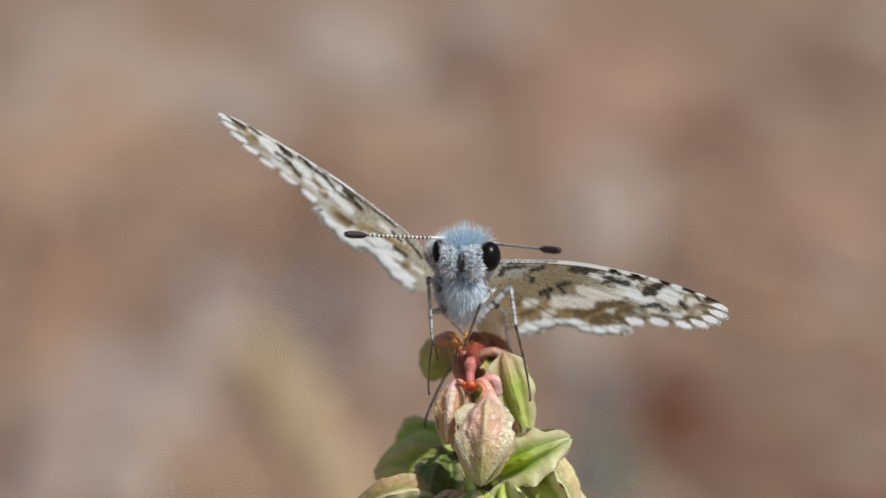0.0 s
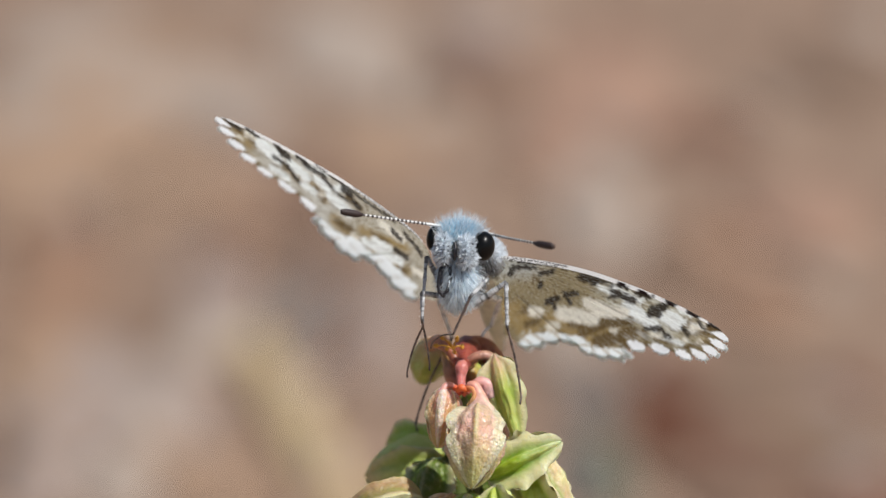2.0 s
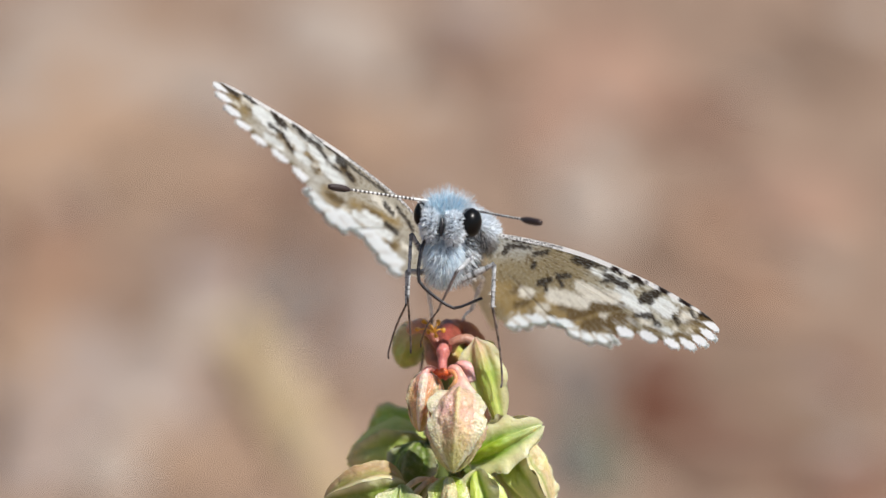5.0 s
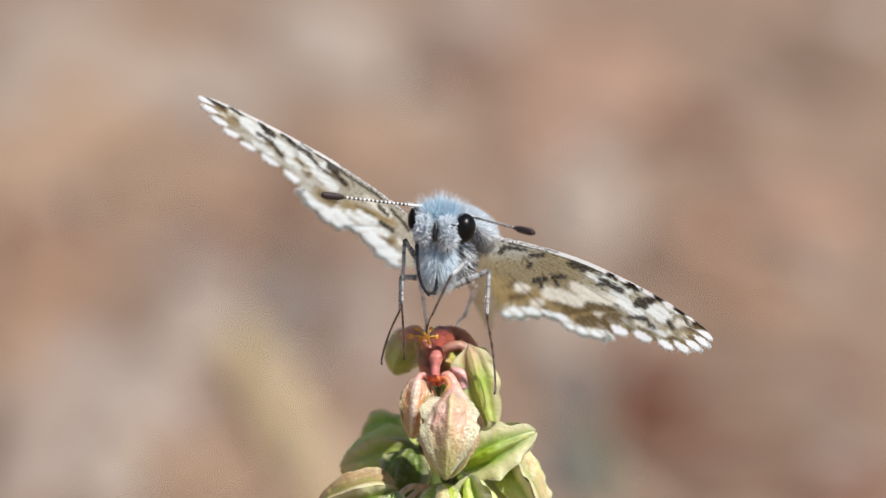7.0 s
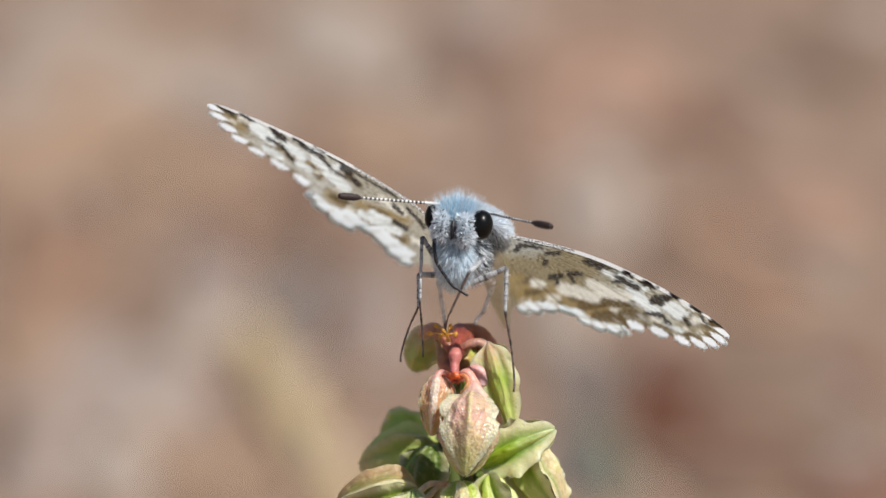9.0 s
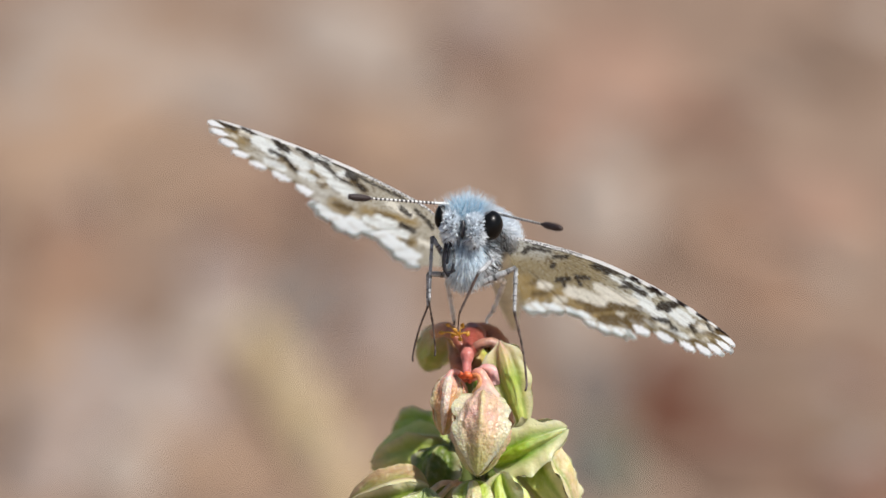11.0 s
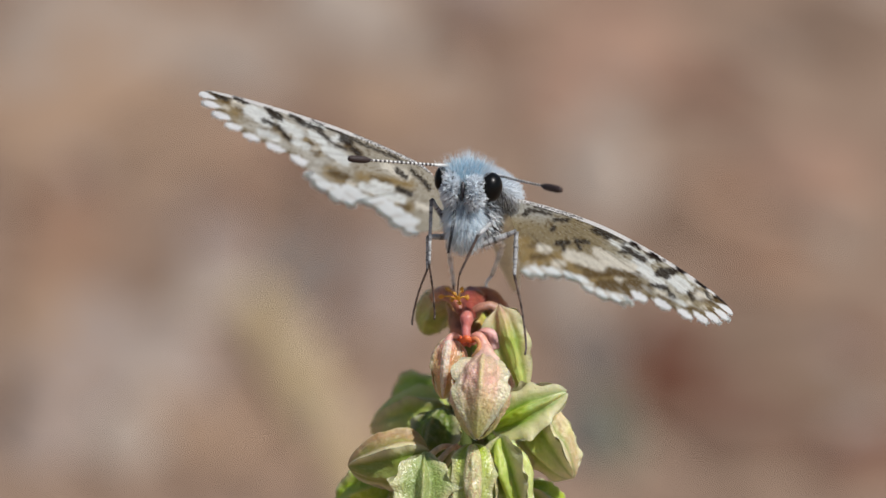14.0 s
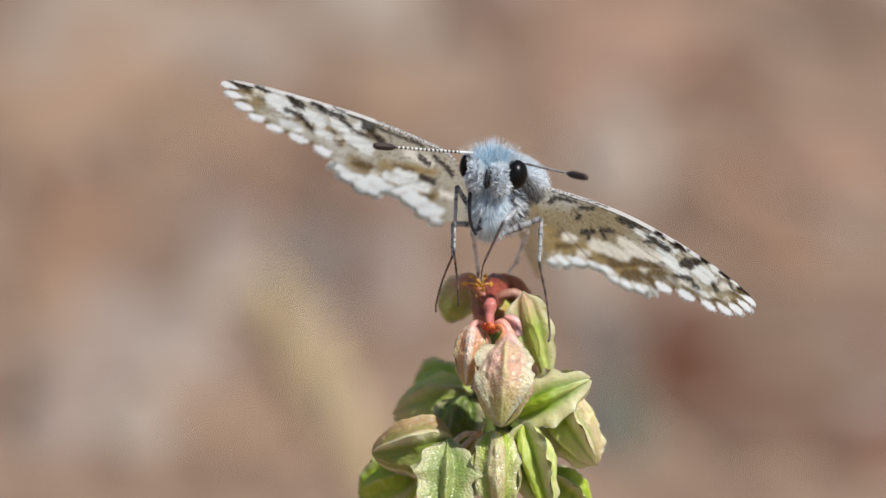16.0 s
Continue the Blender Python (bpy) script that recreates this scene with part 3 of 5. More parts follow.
fruit((1.31, 10.00, -1.66), (0.25, 11.00, -3.99), 2.65, 10, (0.78, 0.42, 0.28), (0.62, 0.64, 0.18), (0.56, 0.60, 0.14), 0.12, 0.1, 0.03, 4)
fruit((3.99, 3.40, -9.04), (7.88, 2.60, -7.01), 2.75, -14, LIME, (0.30, 0.46, 0.03), (0.78, 0.80, 0.48), 0.50, 0.0, 0.08, 5, back=(0.82, 0.80, 0.56), even=0.3, lip=0.62, hollow=2.6)
fruit((6.05, 4.60, -8.10), (8.30, 4.00, -11.68), 3.2, 48, LIME, (0.50, 0.56, 0.12), CREAM, 0.46, 0.1, 0.08, 6, back=(0.70, 0.52, 0.34), even=0.3, lip=0.72)
fruit((1.73, 9.00, -8.20), (-2.69, 10.5, -9.22), 3.8, -22, (0.60, 0.62, 0.20), (0.62, 0.72, 0.18), (0.76, 0.60, 0.32), 0.30, 0.0, 0.06, 7, back=(0.60, 0.68, 0.20), even=0.5)
fruit((0.96, 12.00, -7.05), (-1.55, 14.00, -8.06), 2.9, 20, (0.42, 0.58, 0.09), (0.44, 0.60, 0.09), LIME, 0.3, 0.0, 0.05, 8)
fruit((0.49, 3.60, -10.17), (-3.84, 3.60, -10.99), 3.5, -42, (0.36, 0.37, 0.10), (0.28, 0.34, 0.07), (0.34, 0.36, 0.10), 0.34, 0.1, 0.03, 9, back=(0.48, 0.27, 0.17), even=0.5, lip=0.74)
fruit((0.27, 2.20, -10.14), (0.06, 0.60, -14.71), 2.65, 0, (0.40, 0.48, 0.18), (0.38, 0.46, 0.17), (0.37, 0.46, 0.14), 0.85, 0.0, 0.10, 10, 0.0, 0.40, husk=GRITTY_HUSK)
fruit((2.90, 2.00, -9.77), (2.95, 0.60, -14.56), 2.8, 4, LIME, (0.54, 0.57, 0.20), LIME, 0.30, 0.1, 0.05, 11, 0.42, husk=GRITTY_HUSK)
fruit((4.37, 2.60, -9.43), (5.68, 1.80, -14.02), 2.7, 35, (0.50, 0.58, 0.10), (0.50, 0.60, 0.13), LIME, 0.6, 0.0, 0.10, 12, back=(0.66, 0.70, 0.30), even=0.3, lip=0.66, hollow=1.7)
fruit((-1.51, 6.50, -12.14), (-4.61, 7.50, -13.43), 3.2, 15, GREEN, LIME, LIME, 0.3, 0.0, 0.05, 13)
fruit((5.57, 6.00, -12.27), (8.07, 6.50, -14.30), 2.6, 40, GREEN, LIME, LIME, 0.55, 0.0, 0.07, 14)
# inner filler fruits, their tint darkened for the shade deep in the cluster
fruit((2.97, 7.50, -6.16), (3.74, 7.50, -10.18), 3.6, 10, SHADED_GREEN, SHADED_GREEN, SHADED_GREEN, 0.3, 0.0, 0.05, 15)
fruit((1.42, 7.00, -8.00), (0.96, 6.50, -11.68), 3.6, 30, SHADED_GREEN, SHADED_GREEN, SHADED_GREEN, 0.3, 0.0, 0.05, 16)
fruit((4.52, 7.50, -9.25), (4.97, 7.00, -12.63), 3.6, 50, SHADED_GREEN, SHADED_GREEN, SHADED_GREEN, 0.3, 0.0, 0.05, 17)
fruit((2.98, 8.50, -2.45), (3.53, 7.50, -5.23), 2.4, 30, ROSE, GREEN, GREEN, 0.2, 0.0, 0.04, 18)


def strand(points, radii, mat, name, label="", sides=10, n=20, lump=0.15):
    return part(name, tube([on_plant(p) for p in points], radii, sides, n, lump=lump), mat, plant, label)


strand([(2.52, 6.00, -14.11), (2.52, 6.00, -9.81), (2.52, 5.50, -6.11), (2.54, 4.60, -4.40)], [0.55, 0.5, 0.42, 0.32], GREEN_STEM, "stem", "thin green stalk")
part("lower_stem", tube([(0, 0, 0), (0.8, -1, 60), tuple(on_plant((2.52, 6.00, -14.11)))], [1.6, 1.2, 0.55], 12, 30, lump=0.1), GREEN_STEM, plant)


def graded(points, radii, first, last, name, label=""):
    """A short waxy stalk whose colour runs from one tint to another."""
    bm = tube([on_plant(p) for p in points], radii, 12, 26, lambda f: blend(first, last, f), lump=0.12)
    return part(name, bm, WAXY, plant, label)


SCARLET, BLUSH, UMBER = (0.66, 0.09, 0.03), (0.80, 0.50, 0.44), (0.26, 0.085, 0.05)
graded([(2.55, 3.20, -4.45), (2.50, 3.30, -3.75), (2.54, 3.55, -3.08), (2.58, 3.80, -2.85)], [0.34, 0.27, 0.24, 0.27, 0.38, 0.30], (0.64, 0.20, 0.18), (0.58, 0.20, 0.17), "stalk_tip", "waxy pink stalk tip")
graded([(2.56, 4.00, -3.05), (2.74, 6.00, -2.45), (3.00, 8.00, -1.80)], [0.28, 0.52, 0.72, 0.84, 0.76, 0.40], (0.34, 0.07, 0.05), (0.19, 0.05, 0.03), "cup", "dark red fleshy cup")
graded([(2.49, 2.80, -4.46), (2.06, 2.60, -4.03), (1.73, 2.50, -3.97), (1.52, 2.40, -4.39), (1.48, 2.30, -5.00)], [0.12, 0.15, 0.18, 0.30, 0.40], (0.60, 0.14, 0.09), BLUSH, "pedicel", "waxy red pedicel")
graded([(2.64, 2.80, -4.52), (2.91, 2.50, -4.03), (3.21, 2.40, -4.00), (3.45, 2.40, -4.58), (3.57, 2.00, -5.78)], [0.12, 0.20, 0.34, 0.66, 1.1], (0.60, 0.14, 0.09), (0.82, 0.62, 0.52), "pedicel", "waxy red pedicel")
graded([(2.80, 3.60, -4.42), (3.41, 3.80, -3.87), (3.87, 3.90, -3.96), (4.12, 3.90, -4.70)], [0.14, 0.26, 0.42, 0.40], (0.60, 0.2, 0.15), (0.76, 0.48, 0.46), "pedicel", "waxy pink pedicel")
graded([(2.39, 5.60, -4.11), (2.18, 5.80, -3.41), (1.97, 6.20, -2.74), (1.66, 6.60, -2.25)], [0.5, 0.62, 0.5, 0.3], (0.62, 0.20, 0.13), (0.50, 0.34, 0.12), "bract", "fleshy reddish-brown bract")
graded([(2.77, 5.80, -4.02), (3.02, 6.20, -3.42), (3.36, 6.60, -3.05)], [0.4, 0.6, 0.4], (0.52, 0.24, 0.12), (0.36, 0.40, 0.08), "bract", "fleshy brown and green bract")
graded([(1.98, 2.70, -3.95), (2.30, 2.50, -4.20), (2.55, 2.30, -4.10), (2.80, 2.40, -4.22), (3.08, 2.50, -3.95)], [0.09, 0.17, 0.15, 0.21, 0.14, 0.19, 0.09], SCARLET, (0.70, 0.17, 0.05), "collar", "bright red waxy collar")
graded([(2.52, 5.50, -3.19), (2.40, 6.50, -2.43), (2.91, 7.40, -1.98), (3.66, 7.80, -2.01), (4.26, 7.20, -2.50), (4.62, 6.20, -3.20)], [0.3, 0.5, 0.6, 0.6, 0.55, 0.4], UMBER, (0.30, 0.12, 0.07), "bract", "curled reddish-brown bract")
graded([(2.63, 4.40, -3.21), (2.84, 4.60, -2.76), (3.37, 4.60, -2.46), (3.98, 4.70, -2.45), (4.40, 4.60, -2.94)], [0.15, 0.22, 0.26, 0.28, 0.30], (0.36, 0.10, 0.07), (0.56, 0.34, 0.24), "pedicel", "arched reddish-brown pedicel")
graded([(2.62, 2.50, -4.15), (3.02, 2.20, -4.12), (3.22, 2.00, -4.42), (3.08, 1.95, -4.80), (2.84, 2.10, -5.05)], [0.12, 0.12, 0.11, 0.11, 0.08], (0.68, 0.13, 0.05), (0.72, 0.46, 0.20), "pedicel", "thin orange-red pedicel")
graded([(2.32, 4.60, -2.87), (1.84, 5.20, -2.02), (1.29, 6.00, -1.69), (0.74, 6.60, -1.94)], [0.2, 0.3, 0.42, 0.3], (0.44, 0.12, 0.07), (0.52, 0.28, 0.17), "bract", "pink curled bract")
graded([(2.25, 3.60, -10.02), (1.25, 3.00, -9.93), (0.49, 3.00, -10.45)], [0.14, 0.15, 0.18], (0.62, 0.34, 0.22), (0.75, 0.62, 0.40), "pedicel")
graded([(2.01, 3.20, -9.85), (1.55, 2.60, -10.13), (0.85, 2.60, -10.89)], [0.12, 0.15, 0.18], (0.62, 0.34, 0.22), (0.72, 0.60, 0.38), "pedicel")
for k, (u, w) in enumerate(((-1.0, 0.2), (-0.6, 0.65), (-0.2, 0.35), (0.25, 0.6), (0.55, 0.15), (-0.35, 0.05), (0.1, -0.2))):
    base = Vector((2.07, 3.60, -2.04))
    tip = base + Vector((u * 0.9, -0.3 + 0.1 * k, w * 0.9))
    stamen = strand([tuple(base), tuple((base + tip) / 2 + Vector((0, -0.15, 0.1))), tuple(tip)], [0.06, 0.05, 0.05], STAMEN, "stamen", "orange-yellow stamen", 6, 8)
    part("anther", ball(on_plant(tuple(tip)), (0.17, 0.12, 0.11), (0, 30 * k, 20 * k), 0.4, 8, 10), STAMEN, stamen)

# ---- the butterfly ----
butterfly = tagged(new("butterfly"), "small grey-white checkered butterfly with blue-furred head, wings spread", "butterfly")
REST = STAGE @ Matrix.Translation(Vector((2.88, 0.00, 3.03)) * MM)


def body_pose(side, up, lean):
    return REST @ Matrix.Translation((side * MM, 0, up * MM)) @ pose(0, 0, 0, 0, lean, 0)


butterfly.matrix_world = body_pose(0, 0, 0)
thorax = part("thorax", ball((0.85, 4.4, 0.95), (1.55, 2.6, 0.70), (-12, 20, 0), 0.05), SKIN, butterfly)
part("flank", ball((0.42, 4.2, -0.45), (0.90, 2.3, 1.25), (-14, 0, 0), 0.06), DARK_SKIN, thorax)
part("abdomen", tube([(1.2, 6.0, 0.0), (1.8, 9, -1.6), (2.3, 13, -3.4), (2.5, 15.5, -4.4)], [0.9, 0.75, 0.6, 0.2], 16, 26, lump=0.08), PALE_SKIN, thorax, "pale cream slender abdomen")
HEAD = Vector((-0.32, 1.40, 1.13))
head = part("head", ball(HEAD, (1.22, 1.2, 1.08), (0, 0, -12), 0.04), SKIN, butterfly, "furry head, pale blue on the crown")
EYES = ((Vector((0.98, 0.80, 0.91)), (0.64, 0.72, 0.80)), (Vector((-1.64, 1.40, 1.41)), (0.36, 0.62, 0.68)))
for at, wide in EYES:
    part("eye", ball(at, wide, (0, 8, -12), 0, 28, 40), EYE, head, "glossy black eye")


def clear_of_eyes(roots):
    """Leaves out the hairs that would grow over an eye."""
    kept = []
    for p, d, droop in roots:
        ends = (Vector(p), Vector(p) + Vector(d))
        if all(((q.x - at.x - (0.30 if at.x > 0 else -0.36)) / wide[0]) ** 2 + ((q.z - at.z) / wide[2]) ** 2 > 0.9 for at, wide in EYES for q in ends):
            kept.append((p, d, droop))
    return kept


def wing_frame(side, flap, sweep, twist, aside, up):
    """The pose of a wing in the body's space."""
    c = Vector((0, math.cos(radians(18.2)), -math.sin(radians(18.2))))
    h = Vector((1, 0, 0))
    n = h.cross(c)
    f, g = radians(flap), radians(sweep)
    s = h * side * math.cos(f) + n * math.sin(f)
    c = c * math.cos(radians(twist)) + (s * side).cross(c) * math.sin(radians(twist))
    s, c = s * math.cos(g) + c * math.sin(g), c * math.cos(g) - s * math.sin(g)
    x = s * side
    z = x.cross(c)
    hinge = (Vector((1.70, 4, 0.36)) if side > 0 else Vector((-1.92, 4, 1.5))) + Vector((aside, 0, up))
    m = Matrix((x, c, z)).transposed().to_4x4()
    m.translation = hinge * MM
    return m


WHITE_SCALE, PALE_SCALE, TAN_SCALE = (0.90, 0.94, 0.91), (0.385, 0.347, 0.240), (0.335, 0.235, 0.092)
BROWN_SCALE, DARK_SCALE, GREY_SCALE = (0.120, 0.074, 0.022), (0.017, 0.010, 0.006), (0.30, 0.243, 0.135)
CREAM_SCALE, LIT_PALE_SCALE = (0.84, 0.80, 0.68), (0.52, 0.49, 0.41)

# marks of each wing's underside in a flat chart (outward, down): two ends and half a width
RIGHT_MARKS = {}
RIGHT_MARKS["tan"] = [(0.96, 2.49, 1.71, 3.54, 0.54), (1.71, 2.88, 3.81, 3.18, 0.30), (2.61, 3.54, 4.11, 3.69, 0.36), (3.81, 3.84, 7.11, 4.74, 0.42), (0.21, 2.04, 1.41, 2.94, 0.42)]
RIGHT_MARKS["brown"] = [(4.35, 3.93, 5.67, 3.81, 0.24), (5.67, 3.72, 7.05, 3.90, 0.27), (5.16, 4.50, 7.17, 4.50, 0.33), (6.51, 4.98, 6.96, 5.04, 0.27), (1.35, 2.43, 1.77, 2.31, 0.12), (1.47, 3.03, 2.19, 2.94, 0.15), (1.83, 3.63, 2.19, 3.57, 0.12), (4.71, 2.73, 5.10, 2.61, 0.09), (9.36, 4.59, 11.31, 5.34, 0.27), (9.66, 5.70, 11.16, 5.82, 0.15), (7.65, 4.50, 7.83, 5.28, 0.15), (8.31, 5.04, 9.06, 5.40, 0.12), (2.46, 1.23, 2.67, 1.56, 0.09), (3.81, 3.45, 4.71, 3.78, 0.15)]
RIGHT_MARKS["cream"] = [(3.36, 2.88, 5.16, 3.45, 0.30), (4.86, 2.70, 5.79, 3.18, 0.24), (5.46, 3.18, 6.81, 3.54, 0.27), (1.86, 2.52, 2.34, 2.64, 0.21), (2.64, 3.33, 3.09, 3.36, 0.18), (6.09, 4.17, 6.21, 4.23, 0.12), (10.26, 4.92, 10.80, 5.04, 0.18), (9.78, 5.37, 9.93, 5.43, 0.09), (8.13, 4.74, 8.49, 4.86, 0.12), (10.47, 5.64, 10.62, 5.70, 0.09)]
RIGHT_MARKS["white"] = [(5.67, 2.19, 6.39, 2.61, 0.12), (6.96, 2.73, 7.77, 3.24, 0.12), (7.32, 3.54, 8.31, 4.44, 0.27), (6.93, 3.12, 7.47, 3.54, 0.17), (8.70, 4.08, 9.57, 4.74, 0.20), (9.15, 4.08, 9.87, 4.62, 0.15), (8.55, 3.18, 9.06, 3.48, 0.12), (8.85, 5.07, 9.57, 5.52, 0.10), (9.66, 3.99, 10.26, 4.44, 0.10), (6.36, 2.28, 6.81, 2.52, 0.10)]
RIGHT_MARKS["dark"] = [(1.11, 0.78, 1.35, 0.54, 0.09), (1.29, 0.57, 2.01, 0.66, 0.06), (2.01, 0.66, 2.49, 0.81, 0.03), (2.67, 1.08, 3.39, 1.08, 0.06), (2.52, 1.59, 2.67, 1.47, 0.09), (2.79, 2.28, 3.39, 2.25, 0.09), (3.12, 2.34, 3.15, 2.61, 0.09), (3.78, 2.16, 4.44, 2.22, 0.06), (3.90, 2.31, 3.99, 2.55, 0.06), (4.83, 1.59, 5.58, 1.95, 0.12), (6.36, 2.49, 6.93, 2.88, 0.09), (6.93, 2.88, 7.41, 3.15, 0.12), (6.12, 2.73, 6.45, 2.73, 0.06), (8.16, 3.84, 8.97, 3.72, 0.15), (8.31, 3.69, 8.61, 3.99, 0.12)]
RIGHT_MARKS["dark"] += [(7.83, 4.44, 8.61, 4.62, 0.06), (8.61, 4.65, 9.00, 5.07, 0.06), (1.71, 0.39, 3.81, 0.90, 0.03), (3.81, 0.90, 5.31, 1.56, 0.03), (5.61, 1.80, 6.36, 2.25, 0.03), (9.69, 4.83, 9.99, 5.22, 0.03), (10.59, 4.77, 10.89, 5.22, 0.03)]
RIGHT_MARKS["rim"] = [(6.69, 2.28, 7.17, 2.52, 0.10), (7.62, 2.85, 8.25, 3.18, 0.12), (9.00, 3.48, 9.51, 3.78, 0.10), (10.17, 4.23, 10.71, 4.59, 0.10), (11.13, 5.01, 11.79, 5.49, 0.10)]
LEFT_MARKS = {}
LEFT_MARKS["tan"] = [(11.22, -4.14, 10.47, -3.39, 0.21), (8.37, -2.64, 7.47, -1.86, 0.18), (4.02, 0.00, 1.32, 0.51, 0.24), (5.67, -0.30, 4.47, 0.51, 0.30), (3.27, 1.02, 1.32, 1.71, 0.21), (6.87, -1.98, 6.12, -1.29, 0.21)]
LEFT_MARKS["brown"] = [(5.52, -0.24, 4.71, 0.06, 0.21), (4.98, 0.54, 3.99, 0.69, 0.18), (3.45, 0.03, 2.40, 0.36, 0.09), (1.77, 1.56, 1.44, 1.71, 0.15), (2.85, 1.41, 2.46, 1.50, 0.12), (8.07, -2.49, 7.59, -1.86, 0.15), (6.60, -1.74, 6.24, -1.26, 0.18), (4.62, -1.59, 3.90, -1.11, 0.18), (5.67, -1.14, 5.34, -0.93, 0.12), (10.32, -3.66, 9.93, -3.48, 0.12), (9.27, -2.64, 8.37, -2.46, 0.09), (11.52, -4.26, 10.77, -3.96, 0.12), (7.47, -2.49, 6.87, -2.10, 0.09)]
LEFT_MARKS["white"] = [(9.72, -3.51, 8.79, -2.97, 0.33), (8.07, -2.82, 7.11, -2.22, 0.24), (6.87, -2.76, 5.79, -2.55, 0.15), (6.57, -2.28, 5.79, -1.74, 0.18), (5.79, -1.53, 4.71, -0.84, 0.30), (5.31, -1.92, 4.65, -2.01, 0.18), (7.47, -1.86, 6.75, -1.56, 0.18), (3.87, 0.54, 1.77, 1.26, 0.24), (3.27, 0.36, 2.31, 0.69, 0.18), (9.27, -2.40, 8.37, -2.04, 0.18)]
LEFT_MARKS["cream"] = [(10.50, -3.93, 9.90, -3.78, 0.15), (11.10, -3.75, 10.89, -3.66, 0.09), (4.59, 0.30, 4.35, 0.42, 0.12), (0.93, 1.56, 0.39, 1.74, 0.15), (5.25, -0.84, 4.92, -0.75, 0.12), (6.42, -1.50, 6.27, -1.44, 0.09), (2.67, -0.54, 1.47, 0.06, 0.24)]
LEFT_MARKS["dark"] = [(11.61, -4.44, 10.89, -4.14, 0.09), (8.52, -3.33, 8.13, -3.12, 0.15), (7.17, -2.88, 5.91, -2.40, 0.06), (9.06, -3.03, 8.34, -2.70, 0.06), (8.34, -2.70, 8.01, -2.37, 0.06), (5.91, -2.19, 5.49, -1.86, 0.06), (5.37, -1.74, 4.71, -1.41, 0.03), (4.86, -1.98, 4.44, -1.71, 0.15), (2.01, -0.30, 1.56, 0.09, 0.09), (1.26, -0.24, 0.69, 0.24, 0.06), (0.69, 0.24, 0.30, 0.75, 0.06), (1.95, 0.66, 1.29, 1.02, 0.09)]
LEFT_MARKS["dark"] += [(5.67, -2.58, 3.87, -1.68, 0.03), (3.87, -1.68, 1.77, -0.78, 0.03), (6.12, -2.31, 5.88, -2.16, 0.06), (7.95, -2.28, 7.71, -1.98, 0.06), (4.32, -1.38, 3.99, -1.14, 0.09)]
LEFT_MARKS["rim"] = [(10.44, -4.17, 9.84, -3.87, 0.10), (8.82, -3.60, 8.49, -3.42, 0.10), (7.56, -3.18, 7.02, -2.97, 0.10), (6.42, -2.91, 5.85, -2.67, 0.05), (11.91, -4.53, 11.55, -4.38, 0.05)]
SCALES = {"tan": TAN_SCALE, "brown": BROWN_SCALE, "white": WHITE_SCALE, "cream": CREAM_SCALE, "dark": DARK_SCALE, "rim": DARK_SCALE}
SOFT = {"tan": 0.35, "brown": 0.18, "white": 0.15, "cream": 0.20, "dark": 0.11, "rim": 0.10}


def smear(tints, colour, much):
    tints += (np.array(colour) - tints) * np.clip(much, 0, 1)[:, None]


